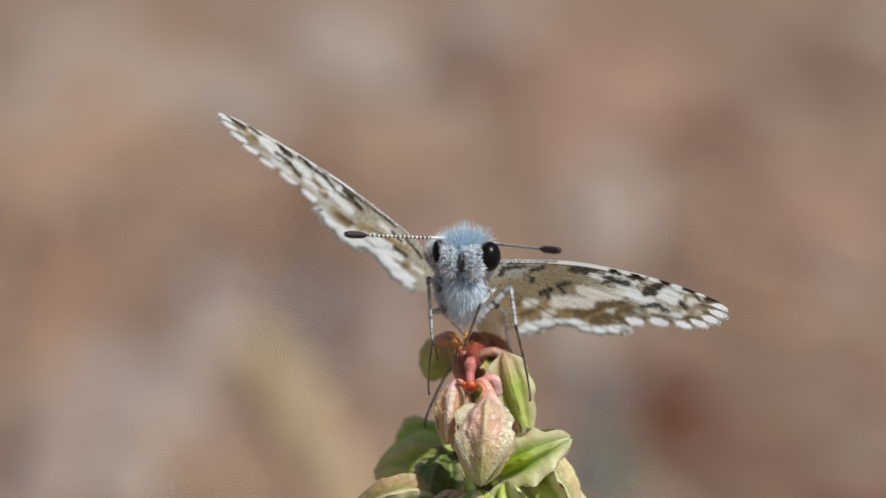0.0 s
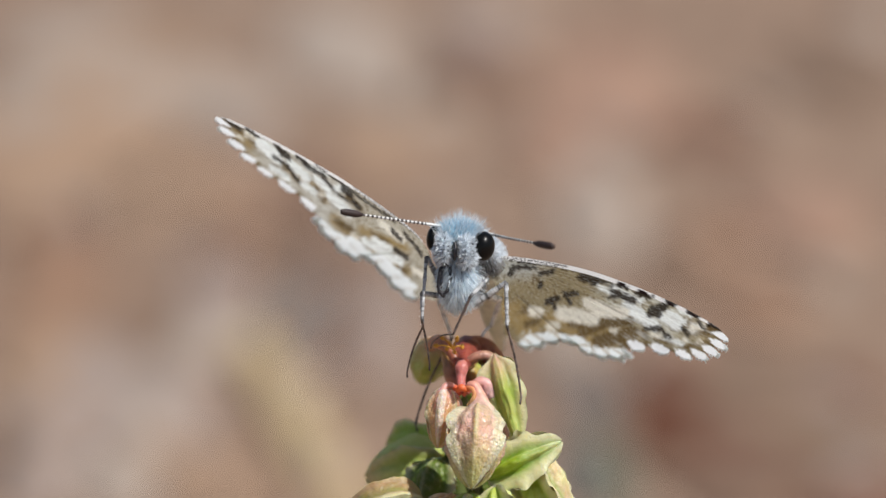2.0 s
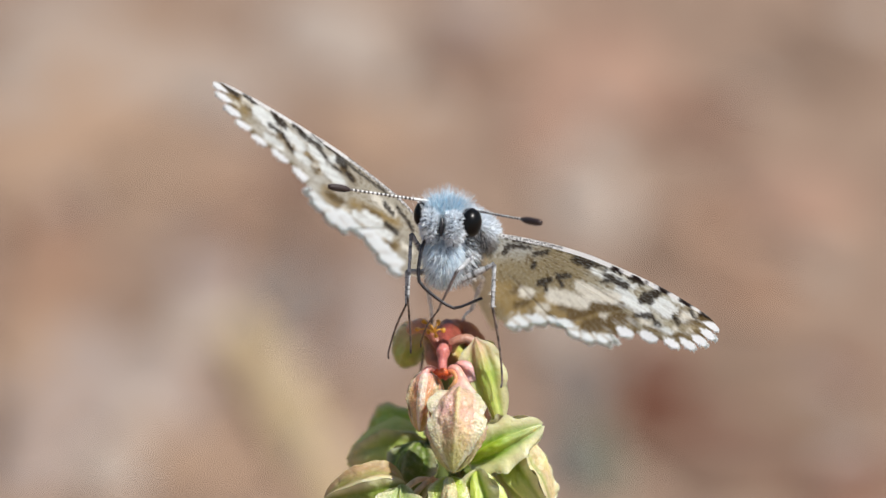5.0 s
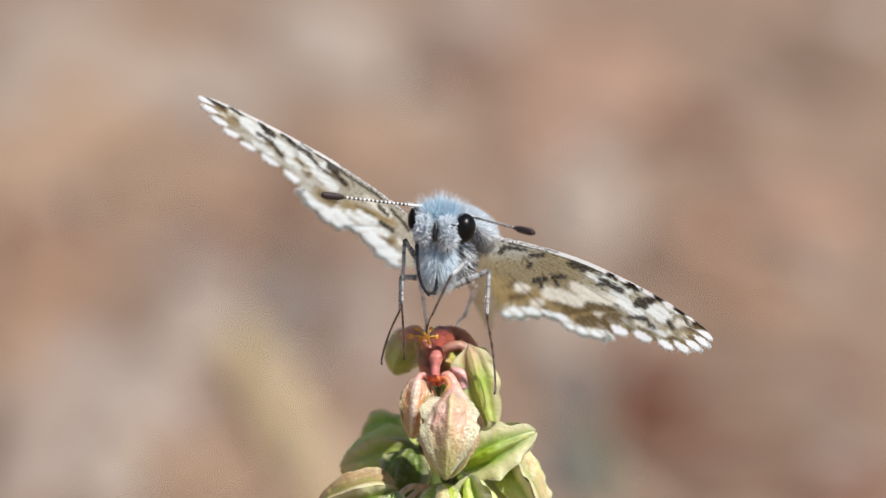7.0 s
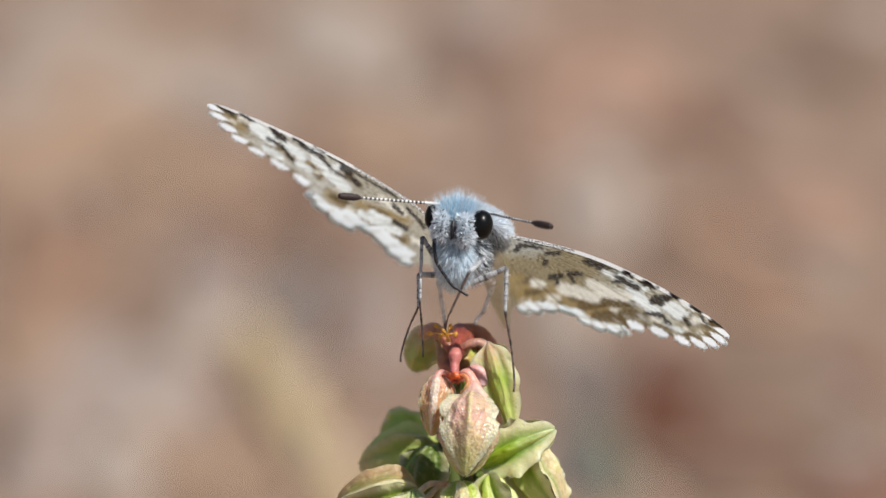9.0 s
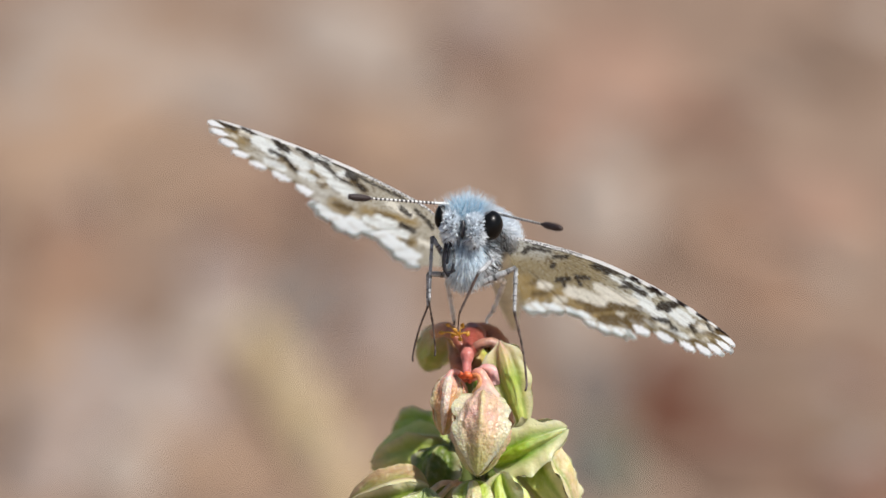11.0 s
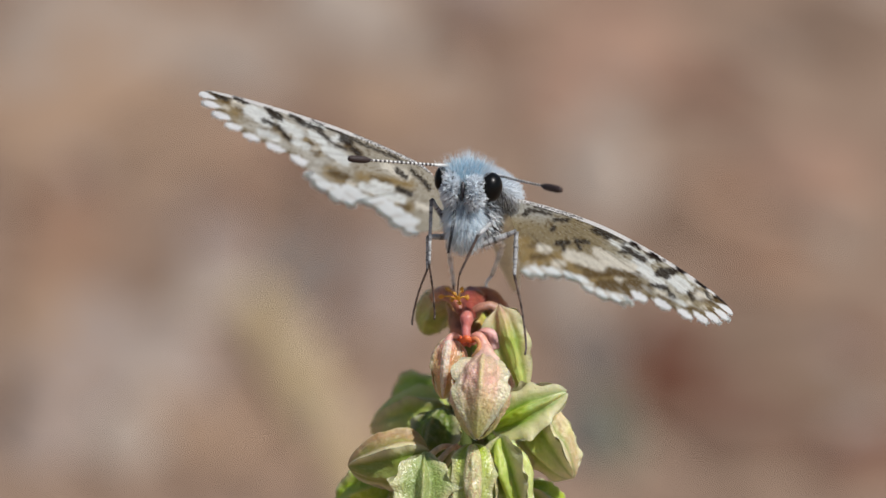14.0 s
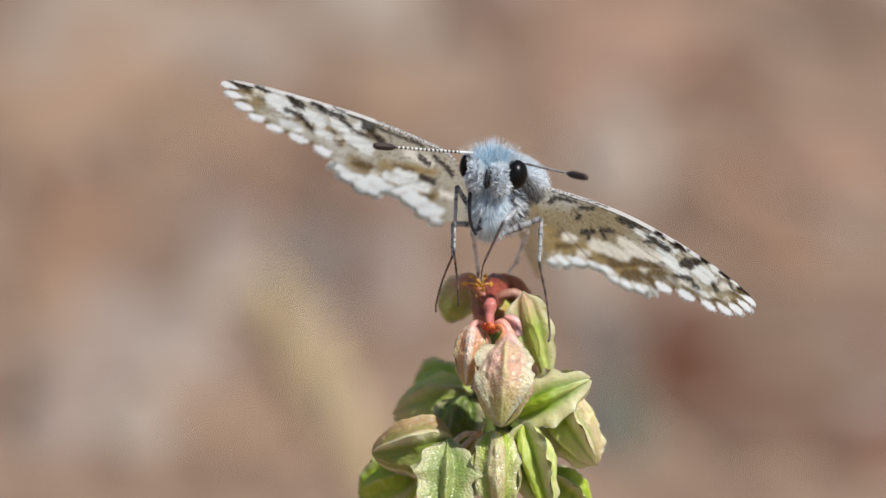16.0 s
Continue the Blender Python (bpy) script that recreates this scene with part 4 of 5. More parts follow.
def wing_tints(side, points, rim, tuft, front, hind):
    """The colours of a wing's points: pale ground (lighter on the left wing, as better lit), grey root (stronger on the
    right, for shade), olive-brown, white and dark marks, dashed front rim, tufted fringe.
    """
    pts = np.array(points)
    rim, tuft = np.array(rim), np.array(tuft)
    x, y, z = pts.T

    def flat(v):
        if side > 0:
            return 0.871 * v[0] - 0.061 * v[1] + 0.410 * v[2], 0.434 * v[0] + 0.289 * v[1] - 0.855 * v[2] + 0.152
        return -0.900 * v[0] - 0.049 * v[1] - 0.321 * v[2] - 0.091, 0.319 * v[0] + 0.327 * v[1] - 0.807 * v[2] + 0.198

    p, q = flat((x, y, z))
    wob = np.array([(noise.noise(Vector((a * 1.5, b, 1))), noise.noise(Vector((a * 5, b * 3, 2))), noise.noise(Vector((a * 1.5, b, 5))),
                     noise.noise(Vector((a * 5, b * 3, 8))), noise.noise(Vector((a * 11, b * 6, 3)))) for a, b in zip(x, y)])
    p = p + 0.06 * wob[:, 0] + 0.15 * wob[:, 1] + 0.09 * wob[:, 4]
    q = q + 0.04 * wob[:, 2] + 0.09 * wob[:, 3] + 0.06 * wob[:, 4]
    # left ground lightened, right root greyed: uneven light put into the colour
    tints = np.tile(np.array(PALE_SCALE if side > 0 else LIT_PALE_SCALE), (len(x), 1))
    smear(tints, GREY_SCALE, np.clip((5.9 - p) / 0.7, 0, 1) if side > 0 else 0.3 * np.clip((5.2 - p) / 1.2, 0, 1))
    smear(tints, TAN_SCALE, (p - 9.6) / 2.5)
    if side > 0:
        smear(tints, (0.50, 0.51, 0.47), 0.8 * np.clip((1.15 + 0.12 * p - q) / 0.6, 0, 1) * np.clip((3.6 - p) / 1.5, 0, 1))
    smear(tints, WHITE_SCALE, 0.25 * np.clip((p - 5.0) / 1, 0, 1) * np.clip((10.0 - p) / 1, 0, 1) * (0.5 + wob[:, 0]))
    smear(tints, BROWN_SCALE, 1.6 * np.clip(wob[:, 1] + 0.3 * wob[:, 4] - 0.12, 0, 0.45))
    # fine veins that fan out from the root
    fan = np.degrees(np.arctan2(y + 0.6, np.maximum(np.abs(x), 0.05)))
    # right root darkened in brown for the shade beside the body
    if side > 0:
        smear(tints, BROWN_SCALE, 0.4 * np.clip((2.2 - p) / 1.5, 0, 1) * np.clip((q - 1.2) / 0.8, 0, 1))
    veins = 0.12 * np.clip(1 - np.abs((fan / 7.5 + 0.15 * wob[:, 0]) % 1 - 0.5) / 0.12, 0, 1) * np.clip((p - 3) / 2, 0, 1)
    marks = RIGHT_MARKS if side > 0 else LEFT_MARKS

    def layer(kind):
        cover = np.zeros(len(x))
        for x0, y0, x1, y1, w in marks[kind]:
            dx, dy = x1 - x0, y1 - y0
            f = np.clip(((p - x0) * dx + (q - y0) * dy) / (dx * dx + dy * dy + 1e-9), 0, 1)
            d = np.hypot(p - x0 - dx * f, q - y0 - dy * f) - w
            cover = np.maximum(cover, np.clip(0.5 - (d - (0.05 if kind == "dark" else 0)) / SOFT[kind], 0, 1))
        smear(tints, SCALES[kind], 0.95 * cover)

    for kind in ("tan", "brown", "cream", "white"):
        layer(kind)
    smear(tints, BROWN_SCALE, veins)
    # rows of scales in streaks that run outward
    far = np.hypot(x, y)
    streak = np.array([noise.noise(Vector((f * 0.55, g * 0.9, 4 + side))) for f, g in zip(fan, far)])
    smear(tints, BROWN_SCALE, 0.7 * np.clip(streak - 0.12, 0, 0.5))
    smear(tints, WHITE_SCALE, 0.7 * np.clip(-streak - 0.10, 0, 0.5) * np.clip((p - 5) / 1.5, 0.15, 1))
    layer("dark")
    smear(tints, BROWN_SCALE, 0.4 * np.clip(wob[:, 4] - 0.05, 0, 1))
    smear(tints, WHITE_SCALE, 0.3 * np.clip(-wob[:, 4], 0, 1))
    if not hind:
        edge = front & (rim < 0.50)
        smear(tints, (0.88, 0.87, 0.85), edge * 1.0)
        smear(tints, DARK_SCALE, edge * (p < 4.2) * np.clip((wob[:, 4] + 0.05) * 5, 0, 0.85))
        smear(tints, DARK_SCALE, 0.5 * (front & (rim >= 0.5) & (rim < 0.75)) * np.clip(0.4 + 2 * wob[:, 1], 0, 1))
        layer("rim")
        for x0, _, x1, _, w in marks["rim"]:
            if w > 0.07:
                smear(tints, DARK_SCALE, (edge & (rim > 0.12)) * np.clip(1 - np.maximum(np.maximum(x0 + 0.10 - p, p - x1 + 0.10), 0) / 0.06, 0, 1))
    fringe = tuft > -1
    if hind:
        smear(tints, (0.90, 0.94, 0.93), fringe * np.clip(((1.10 if side > 0 else 1.8) - rim + 0.6 * wob[:, 1]) / 0.3, 0, 1))
        smear(tints, TAN_SCALE, (0.7 if side > 0 else 0.25) * fringe * (rim < 1.0) * np.clip((np.abs(tuft) - 0.7) / 0.2, 0, 1))
    else:
        # olive-brown margin, white lobes and brown notches
        smear(tints, (0.25, 0.20, 0.11), 0.6 * fringe * np.clip((1.35 - rim + 0.9 * wob[:, 1]) / 0.4, 0, 1))
        lobe = np.hypot(tuft * 0.86, (rim - 0.40) / 0.85) + 0.25 * wob[:, 1]
        smear(tints, (0.93, 0.95, 0.96), fringe * np.clip((0.80 - lobe) / 0.16, 0, 1))
        smear(tints, BROWN_SCALE, 0.8 * fringe * np.clip((np.abs(tuft) - 0.74) / 0.12, 0, 1) * np.clip((1.1 - rim) / 0.3, 0, 1))
    return [tuple(c) for c in np.clip(tints, 0.01, 0.97)]


def camber(a, b):
    return 0.55 * math.sin(math.pi * min(max(a, 0), 13.7) / 13.7) * max(0, 1 - max(b, -2) / 9)


def dome(side, a, b):
    """Height of a wing's sheet: domed along its length, its hind part bent."""
    bent = 0.30 * (max(0, b - 4) / 4.5) ** 2 * min(1, max(0, a - (3 if side > 0 else 1)) / 2) * max(0, 1 - max(0, a - 8) / 3)
    return camber(a, b) * (1.3 if side > 0 else 0.65) + side * bent


def rim_line(pieces, n):
    """One closed rim out of several smooth curves, spread evenly."""
    fine = np.array([q for piece in pieces for q in curve_points(piece, 160)])
    along = np.concatenate([[0], np.cumsum(np.linalg.norm(np.diff(fine, axis=0), axis=1))])
    along += np.arange(len(along)) * 1e-9
    return [(float(np.interp(m, along, fine[:, 0])), float(np.interp(m, along, fine[:, 1]))) for m in np.linspace(0, along[-1], n)]


def outward(line, k):
    """The way out of a margin at its k-th point."""
    ahead, behind = line[min(k + 26, len(line) - 1)], line[max(k - 26, 0)]
    way = Vector((ahead[0] - behind[0], ahead[1] - behind[1])).normalized()
    out = Vector((way.y, -way.x))
    return way, out if out.dot(Vector(line[k]) - Vector((4, 2))) > 0 else -out


def ribbons(roots, width):
    """Blunt flat scales that lie in a sheet. roots: place, way with length, the sheet's crosswise way; all in millimetres."""
    verts, faces = [], []
    for p, d, across in roots:
        p, d = Vector(p), Vector(d)
        side = Vector(across).normalized() * width * random.uniform(0.6, 1.3) / 2
        k = len(verts)
        for f, w in ((0, 0.7), (0.55, 1.0), (0.9, 0.9)):
            verts += [tuple(p + d * f - side * w), tuple(p + d * f + side * w)]
        verts.append(tuple(p + d))
        faces += [(k, k + 1, k + 3, k + 2), (k + 2, k + 3, k + 5, k + 4), (k + 4, k + 5, k + 6)]
    return skin(verts, faces)


def fringe(side, margin, guide, lobes, long, hind, holder):
    """Tufts of long scales along a margin: white lobes with short brown scales between them."""
    white, brown = [], []
    n = len(margin)
    for _ in range(lobes * (130 if hind else 70)):
        f = random.random() * 0.998
        k = min(int(f * n), n - 2)
        root = Vector(margin[k]).lerp(Vector(margin[k + 1]), min(1.0, f * n - k))
        way, out = outward(guide, k)
        tuft = f * lobes % 1 * 2 - 1
        gap = abs(tuft) > (0.94 if hind else 0.70)
        if not hind and (gap or f < 0.10):
            continue
        full = math.sqrt(1 - min(1, tuft * tuft))
        reach_out = long * random.uniform(0.5, 1.2) * (0.7 if gap else 0.6 + 0.4 * full)
        lean = way * (-tuft * 0.30 + random.gauss(0, 0.10))
        a, b = root - out * random.uniform(0.02, 0.10)
        step_out = (out + lean).normalized() * (reach_out + 0.05)
        z0, z1 = dome(side, a, b), dome(side, a + step_out.x, b + step_out.y)
        rise = z1 - z0 + random.gauss(0, 0.06)
        across = Vector((-step_out.y * side, step_out.x, random.gauss(0, 0.25)))
        scale = ((a * side, b, z0 - 0.03 + random.gauss(0, 0.02)), (step_out.x * side, step_out.y, rise), across)
        (brown if gap and random.random() < 0.35 else white).append(scale)
    part("fringe", ribbons(white, 0.09), FRINGE_WHITE, holder, "fluffy white fringe")
    if brown:
        part("fringe_gap", ribbons(brown, 0.08), FRINGE_BROWN, holder, "short brown fringe scales")


def wing(name, side, outline, base, ends, lobes, inset, label, hind=False):
    """A thin wing: a fan of rays from its root to a scalloped margin, domed along its length."""
    rim = rim_line(outline, 560)
    rings = 120
    n = len(rim)
    start, stop = (min(range(n), key=lambda i: math.dist(rim[i], end)) for end in ends)
    front = sorted(q for q in rim[:start] if q[1] < 0.3) or [(0, 0)]
    edge_a, edge_b = [q[0] for q in front], [q[1] for q in front]
    guide = rim[start:stop + 1]
    cut = list(rim)
    for j in range(start, stop + 1):
        w = (j - start) / (stop - start)
        tuft = (w * lobes) % 1 * 2 - 1
        deep = inset * min(1.0, 10 * w, 10 * (1 - w)) * abs(math.sin(math.pi / 2 * tuft)) ** 4 + 0.03 * noise.noise(Vector((w * 190, 0, side)))
        cut[j] = tuple(Vector(rim[j]) - outward(guide, j - start)[1] * deep)
    verts, gaps, fronts, fringed = [], [], [], []
    for i in range(rings):
        r = (i / (rings - 1)) ** 0.85
        for j, (ra, rb) in enumerate(cut):
            a, b = base[0] + (ra - base[0]) * r, base[1] + (rb - base[1]) * r
            w = max(0.0, min(1.0, (j - start) / (stop - start)))
            fold = 0.03 * math.sin(w * 30) * math.sin(math.pi * w) * r * min(1, (1 - r) * 6 + 0.3)
            verts.append((a * side, b, dome(side, a, b) + fold + (0.04 if hind else 0.0)))
            ahead = j <= start and not hind
            gaps.append(max(0.0, b - float(np.interp(a, edge_a, edge_b))) if ahead else (1 - r) * math.dist((ra, rb), base))
            fronts.append(ahead)
            fringed.append(start < j < stop and r > 0.7)
    gaps, fringed, tufts = np.array(gaps), np.array(fringed), np.full(len(verts), -9.0)
    flat = np.array(verts)[fringed][:, :2] * (side, 1)
    apart = np.hypot(flat[:, None, 0] - np.array(guide)[None, :, 0], flat[:, None, 1] - np.array(guide)[None, :, 1])
    gaps[fringed] = apart.min(axis=1)
    tufts[fringed] = apart.argmin(axis=1) / (len(guide) - 1) * lobes % 1 * 2 - 1
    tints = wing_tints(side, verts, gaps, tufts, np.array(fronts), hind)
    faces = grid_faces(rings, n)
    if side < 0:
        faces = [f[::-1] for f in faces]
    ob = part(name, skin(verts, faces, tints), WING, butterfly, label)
    fringe(side, cut[start:stop + 1], guide, lobes, 0.34 if hind else 0.08, hind, ob)
    return ob


SEAM = [(0, 0.5), (2.5, 2.34), (5.0, 4.18), (7.6, 6.05)]
FORE = [[(0, 0), (0.6, -1.0), (1.3, -1.35), (2.6, -1.5), (4.2, -1.6), (5.8, -1.65), (7.5, -1.6), (9.2, -1.65), (10.9, -1.75), (12.6, -1.70), (13.35, -1.45), (13.78, -0.8), (13.80, 0.1), (13.5, 1.3), (13.05, 2.5), (12.4, 3.6), (11.6, 4.25), (10.3, 4.75), (9.1, 5.3), (8.3, 5.9), (7.6, 6.05)], SEAM[::-1]]
HIND = [SEAM, [(7.6, 6.05), (8.0, 6.8), (7.6, 7.6), (6.9, 8.1), (6.1, 8.6), (5.4, 8.4), (4.75, 7.6), (4.3, 7.7), (3.4, 8.4), (2.6, 9.4), (1.9, 10.0), (0.9, 9.5), (0.1, 8.4), (-0.3, 5), (-0.1, 2), (0, 0.5)]]
wings = {}
for side in (-1, 1):
    wings["fore", side] = wing("forewing", side, FORE, (0.35, -0.35), ((13.35, -1.45), (8.1, 6.0)), 7, 0.50, "white forewing chequered with brown, scalloped white fringe")
    wings["hind", side] = wing("hindwing", side, HIND, (0.9, 2.8), ((7.7, 6.2), (1.5, 10.0)), 8, 0.18, "cream hindwing with olive-brown bands and white fringe", True)

antennae = []
for points in ([(-1.25, 1.00, 2.06), (-3.45, -0.20, 2.19), (-5.39, -1.00, 2.32)], [(1.13, 1.40, 1.62), (2.30, -0.60, 1.28), (3.65, -2.60, 0.92)]):
    rings = lambda f: (0.80, 0.80, 0.78) if f < 0.2 or (f * 19) % 1 < 0.48 else (0.03, 0.025, 0.025)
    antenna = part("antenna", tube(points, [0.08, 0.07, 0.065], 8, 131, rings), SHAFT, butterfly, "thin antenna ringed black and white")
    antennae.append((antenna, Vector(points[0]) * MM))
    end, before = Vector(points[-1]), Vector(points[-2])
    way = (end - before).normalized()
    long = 1.25 if points[0][0] < 0 else 1.7
    part("club", tube([tuple(end), tuple(end + way * long * 0.5), tuple(end + way * long)], [0.08, 0.18, 0.2, 0.2, 0.2, 0.13], 12, 18), CLUB, antenna, "dark brown antenna club")


# fur
rooted = coat_of(HEAD, (1.12, 1.15, 0.88), lambda d: d.z > 0.12 + 0.40 * abs(d.x) and d.y < 0.9, 3000, 0.55, (0.1, -0.05, 0.55), -0.05, 0.32)
part("crown_fur", hairs(clear_of_eyes(rooted), 0.045), FUR_BLUE, head, "pale blue hair")
rooted = coat_of(HEAD, (1.15, 1.2, 0.9), lambda d: d.z > 0.1, 1000, 1.0, (0.15, 0.05, 0.4), -0.05, 0.35)
part("brow_fur", hairs(clear_of_eyes(coat_of(HEAD, (1.08, 1.24, 0.95), lambda d: -0.35 < d.z < 0.35 and d.y < 0.1 and abs(d.x) < 0.7, 500, 0.45, (0, -0.1, -0.1), 0.05, 0.3)), 0.045), FUR_BLUE, head)
part("crown_bristle", hairs(clear_of_eyes(rooted), 0.035), FUR_PALE, head, "long pale bristles")
rooted = coat_of(HEAD + Vector((-0.1, -0.1, -0.25)), (1.05, 1.2, 1.1), lambda d: d.y < 0.1 and d.z < 0.45 and abs(d.x) < 0.92, 2600, 0.46, (0, -0.1, -0.35), 0.15, 0.45)
part("face_fur", hairs(clear_of_eyes(rooted), 0.085), FUR_WHITE, head, "white bristly hair")
rooted = coat_of(HEAD + Vector((-0.1, -0.1, -0.25)), (1.05, 1.2, 1.1), lambda d: d.y < 0.1 and abs(d.x) < 0.9, 600, 0.40, (0, -0.1, -0.2), 0.15)
part("dark_face_fur", hairs(clear_of_eyes(rooted), 0.04), FUR_GREY, head, "scattered dark hair")
# two bristly palps with the dark gap of the mouth between them
GAP = -0.53
part("mouth", ball((GAP, -0.25, 0.70), (0.14, 0.42, 0.50), (0, 4, 0), 0.2, 14, 16), TONGUE, head, "black gap at the mouth")
for at, size in ((Vector((-1.12, 0.15, 0.82)), (0.40, 0.62, 0.72)), (Vector((0.10, -0.05, 0.62)), (0.46, 0.66, 0.80))):
    palp = part("palp", ball(at, size, (0, 0, 0), 0.06), SKIN, head, "palp clad in white bristles")
    grown = []
    for row in coat_of(at, size, lambda d: d.y < 0.35, 1050, 0.38, (0.15 if at.x > 0 else -0.25, -0.35, 0.15), 0.1, 0.45):
        tip = Vector(row[0]) + Vector(row[1])
        if abs(tip.x - GAP) > 0.10 or not 0.15 < tip.z < 1.15:
            grown.append(row)
    grown = clear_of_eyes(grown)
    part("palp_bristle", hairs(grown[::9], 0.06), FUR_GREY, palp, "dark bristles")
    part("palp_hair", hairs([row for k, row in enumerate(grown) if k % 9], 0.095), FUR_WHITE, palp, "white bristles")
part("breast", ball((-0.37, 1.35, -0.58), (0.9, 1.2, 1.6), (0, 0, 0), 0.05), SKIN, butterfly)
rooted = coat_of((-0.42, 1.30, -0.52), (0.82, 1.25, 1.55), lambda d: d.y < 0.45, 3400, 0.80, (-0.05, -0.1, -1.5), 0.0, 0.28)
part("breast_fur", hairs(rooted[::2] + rooted[1::4], 0.065), FUR_BREAST, butterfly, "long pale blue breast hair")
part("breast_tuft", hairs(rooted[3::8], 0.05), FUR_WHITE, butterfly, "long white breast hair")
part("breast_bristle", hairs(rooted[7::8], 0.045), FUR_MID, butterfly, "grey breast hair")
rooted = coat_of((0.85, 4.4, 0.95), (1.55, 2.6, 0.70), lambda d: d.z > -0.25 - 0.2 * d.x, 6800, 0.60, (0.35, -0.2, 0.15), 0.0, 0.35, (-12, 20, 0))
part("thorax_fur", hairs(rooted, 0.05), FUR_WHITE, thorax, "fluffy white hair")
rooted = coat_of((0.42, 4.0, -0.45), (0.90, 2.4, 1.25), lambda d: d.y < 0.5, 2600, 0.55, (0.5, -0.2, -0.5), 0.2, 0.3, (-14, 0, 0))
rooted += coat_of((0.85, 4.4, 0.95), (1.55, 2.6, 0.70), lambda d: d.z < -0.15 and d.y < 0.5, 1700, 0.5, (0.4, -0.3, -0.35), 0.1, 0.35, (-12, 20, 0))
random.shuffle(rooted)
dark, mid = round(len(rooted) * 0.27), round(len(rooted) * 0.52)
part("flank_fur", hairs(rooted[:dark], 0.05), FUR_GREY, thorax, "dark grey scaly hair")
part("flank_hair", hairs(rooted[dark:mid], 0.045), FUR_MID, thorax, "grey hair")
part("flank_tuft", hairs(rooted[mid:], 0.05), FUR_WHITE, thorax, "long white hair")

# legs: root in the body's space, toe on the plant, lengths of thigh, shin and foot
LEGS = {}
LEG, PALE_LEG, TOE = (0.50, 0.51, 0.52), (0.92, 0.92, 0.90), (0.20, 0.15, 0.13)     # ground tints of the pieces


def leg_piece(name, long, radii, pale, bow=0.0, fringe=0, label=""):
    shade = random.uniform(0, 50)

    def specks(f):
        k = noise.noise(Vector((f * long * 5, shade, 0))) + 0.7 * noise.noise(Vector((f * long * 14, shade, 5)))
        joint = math.exp(-(f / 0.06) ** 2) + math.exp(-((1 - f) / 0.05) ** 2)
        return blend(pale, (0.03, 0.025, 0.022), max(0.8 * joint, (0.2 if pale is PALE_LEG else 0.75) * max(0, min(1, (k - 0.12) * 4))))

    ob = part(name, tube([(0, 0, 0), (0, bow, long / 2), (0, 0, long * 0.9), (0, -bow * 1.6, long)], radii, 8, 44, specks, lump=0.3), LEG_SCALES, butterfly, label)
    if fringe:
        roots = []
        for _ in range(fringe):
            w = random.uniform(0, 2 * math.pi)
            out = Vector((math.cos(w), math.sin(w), random.uniform(0.2, 1.0))).normalized()
            roots.append(((0, bow * 0.7, random.uniform(0.05, 0.95) * long), out * random.uniform(0.15, 0.40) * (1.35 if fringe > 100 else 1.0), 0.0))
        part("bristle", hairs(roots, 0.022), FUR_WHITE, ob)
    return ob


def add_leg(key, root, knee, ankle, toe, thick=1.0, fringe=(60, 40), shin=LEG, foot=TOE):
    root, knee, ankle, toe = (Vector(p) for p in (root, knee, ankle, toe))
    a, b, c = (knee - root).length, (ankle - knee).length, (toe - ankle).length
    LEGS[key] = dict(rest=(root, knee, ankle, toe), lengths=(a, b, c), pieces=(
        leg_piece("thigh", a, [0.13 * thick, 0.16 * thick, 0.13 * thick], PALE_LEG if shin is PALE_LEG else LEG, 0, fringe[0]),
        leg_piece("shin", b, [0.11 * thick, 0.10 * thick, 0.08 * thick], shin, 0, fringe[1]),
        leg_piece("foot", c, [0.065 * thick, 0.055 * thick, 0.05 * thick], foot, 0.18)))


add_leg("fore_a", (-1.19, 2.00, -1.25), (-2.16, 1.00, 0.28), (-2.31, 0.80, -3.15), (-2.03, 2.60, -5.94), 0.95, (20, 10))
add_leg("mid_a", (-0.88, 2.60, -1.73), (-2.37, 1.60, -1.70), (-2.40, 1.80, -3.45), (-3.34, 4.50, -6.24), 0.95, (20, 10))
add_leg("hind_a", (-0.80, 5.00, -1.77), (-1.28, 6.00, -2.14), (-0.96, 8.00, -4.30), (-1.20, 8.50, -9.71), 1.2, (40, 30), PALE_LEG, TOE)
add_leg("fore_b", (1.20, 1.20, -0.80), (0.27, -0.20, -1.68), (-0.68, 0.60, -3.72), (-0.83, 4.40, -4.65), 0.75, (90, 0), TOE)
add_leg("mid_b", (0.42, 2.00, -2.21), (2.34, 1.40, -1.40), (2.25, 1.40, -3.75), (2.91, 2.60, -7.91), 1.12, (40, 70))
add_leg("hind_b", (1.22, 5.00, -1.77), (1.74, 6.50, -2.14), (1.15, 8.00, -3.77), (0.78, 8.00, -4.77), 1.3, (40, 30), PALE_LEG, PALE_LEG)


def reach(points, lengths, toe):
    """Bends a chain of fixed pieces from its root until its end is at toe."""
    p = [q.copy() for q in points]
    root = p[0].copy()
    for _ in range(60):
        p[-1] = toe.copy()
        for i in range(len(p) - 2, -1, -1):
            p[i] = p[i + 1] + (p[i] - p[i + 1]).normalized() * lengths[i]
        p[0] = root.copy()
        for i in range(len(p) - 1):
            p[i + 1] = p[i] + (p[i + 1] - p[i]).normalized() * lengths[i]
    return p


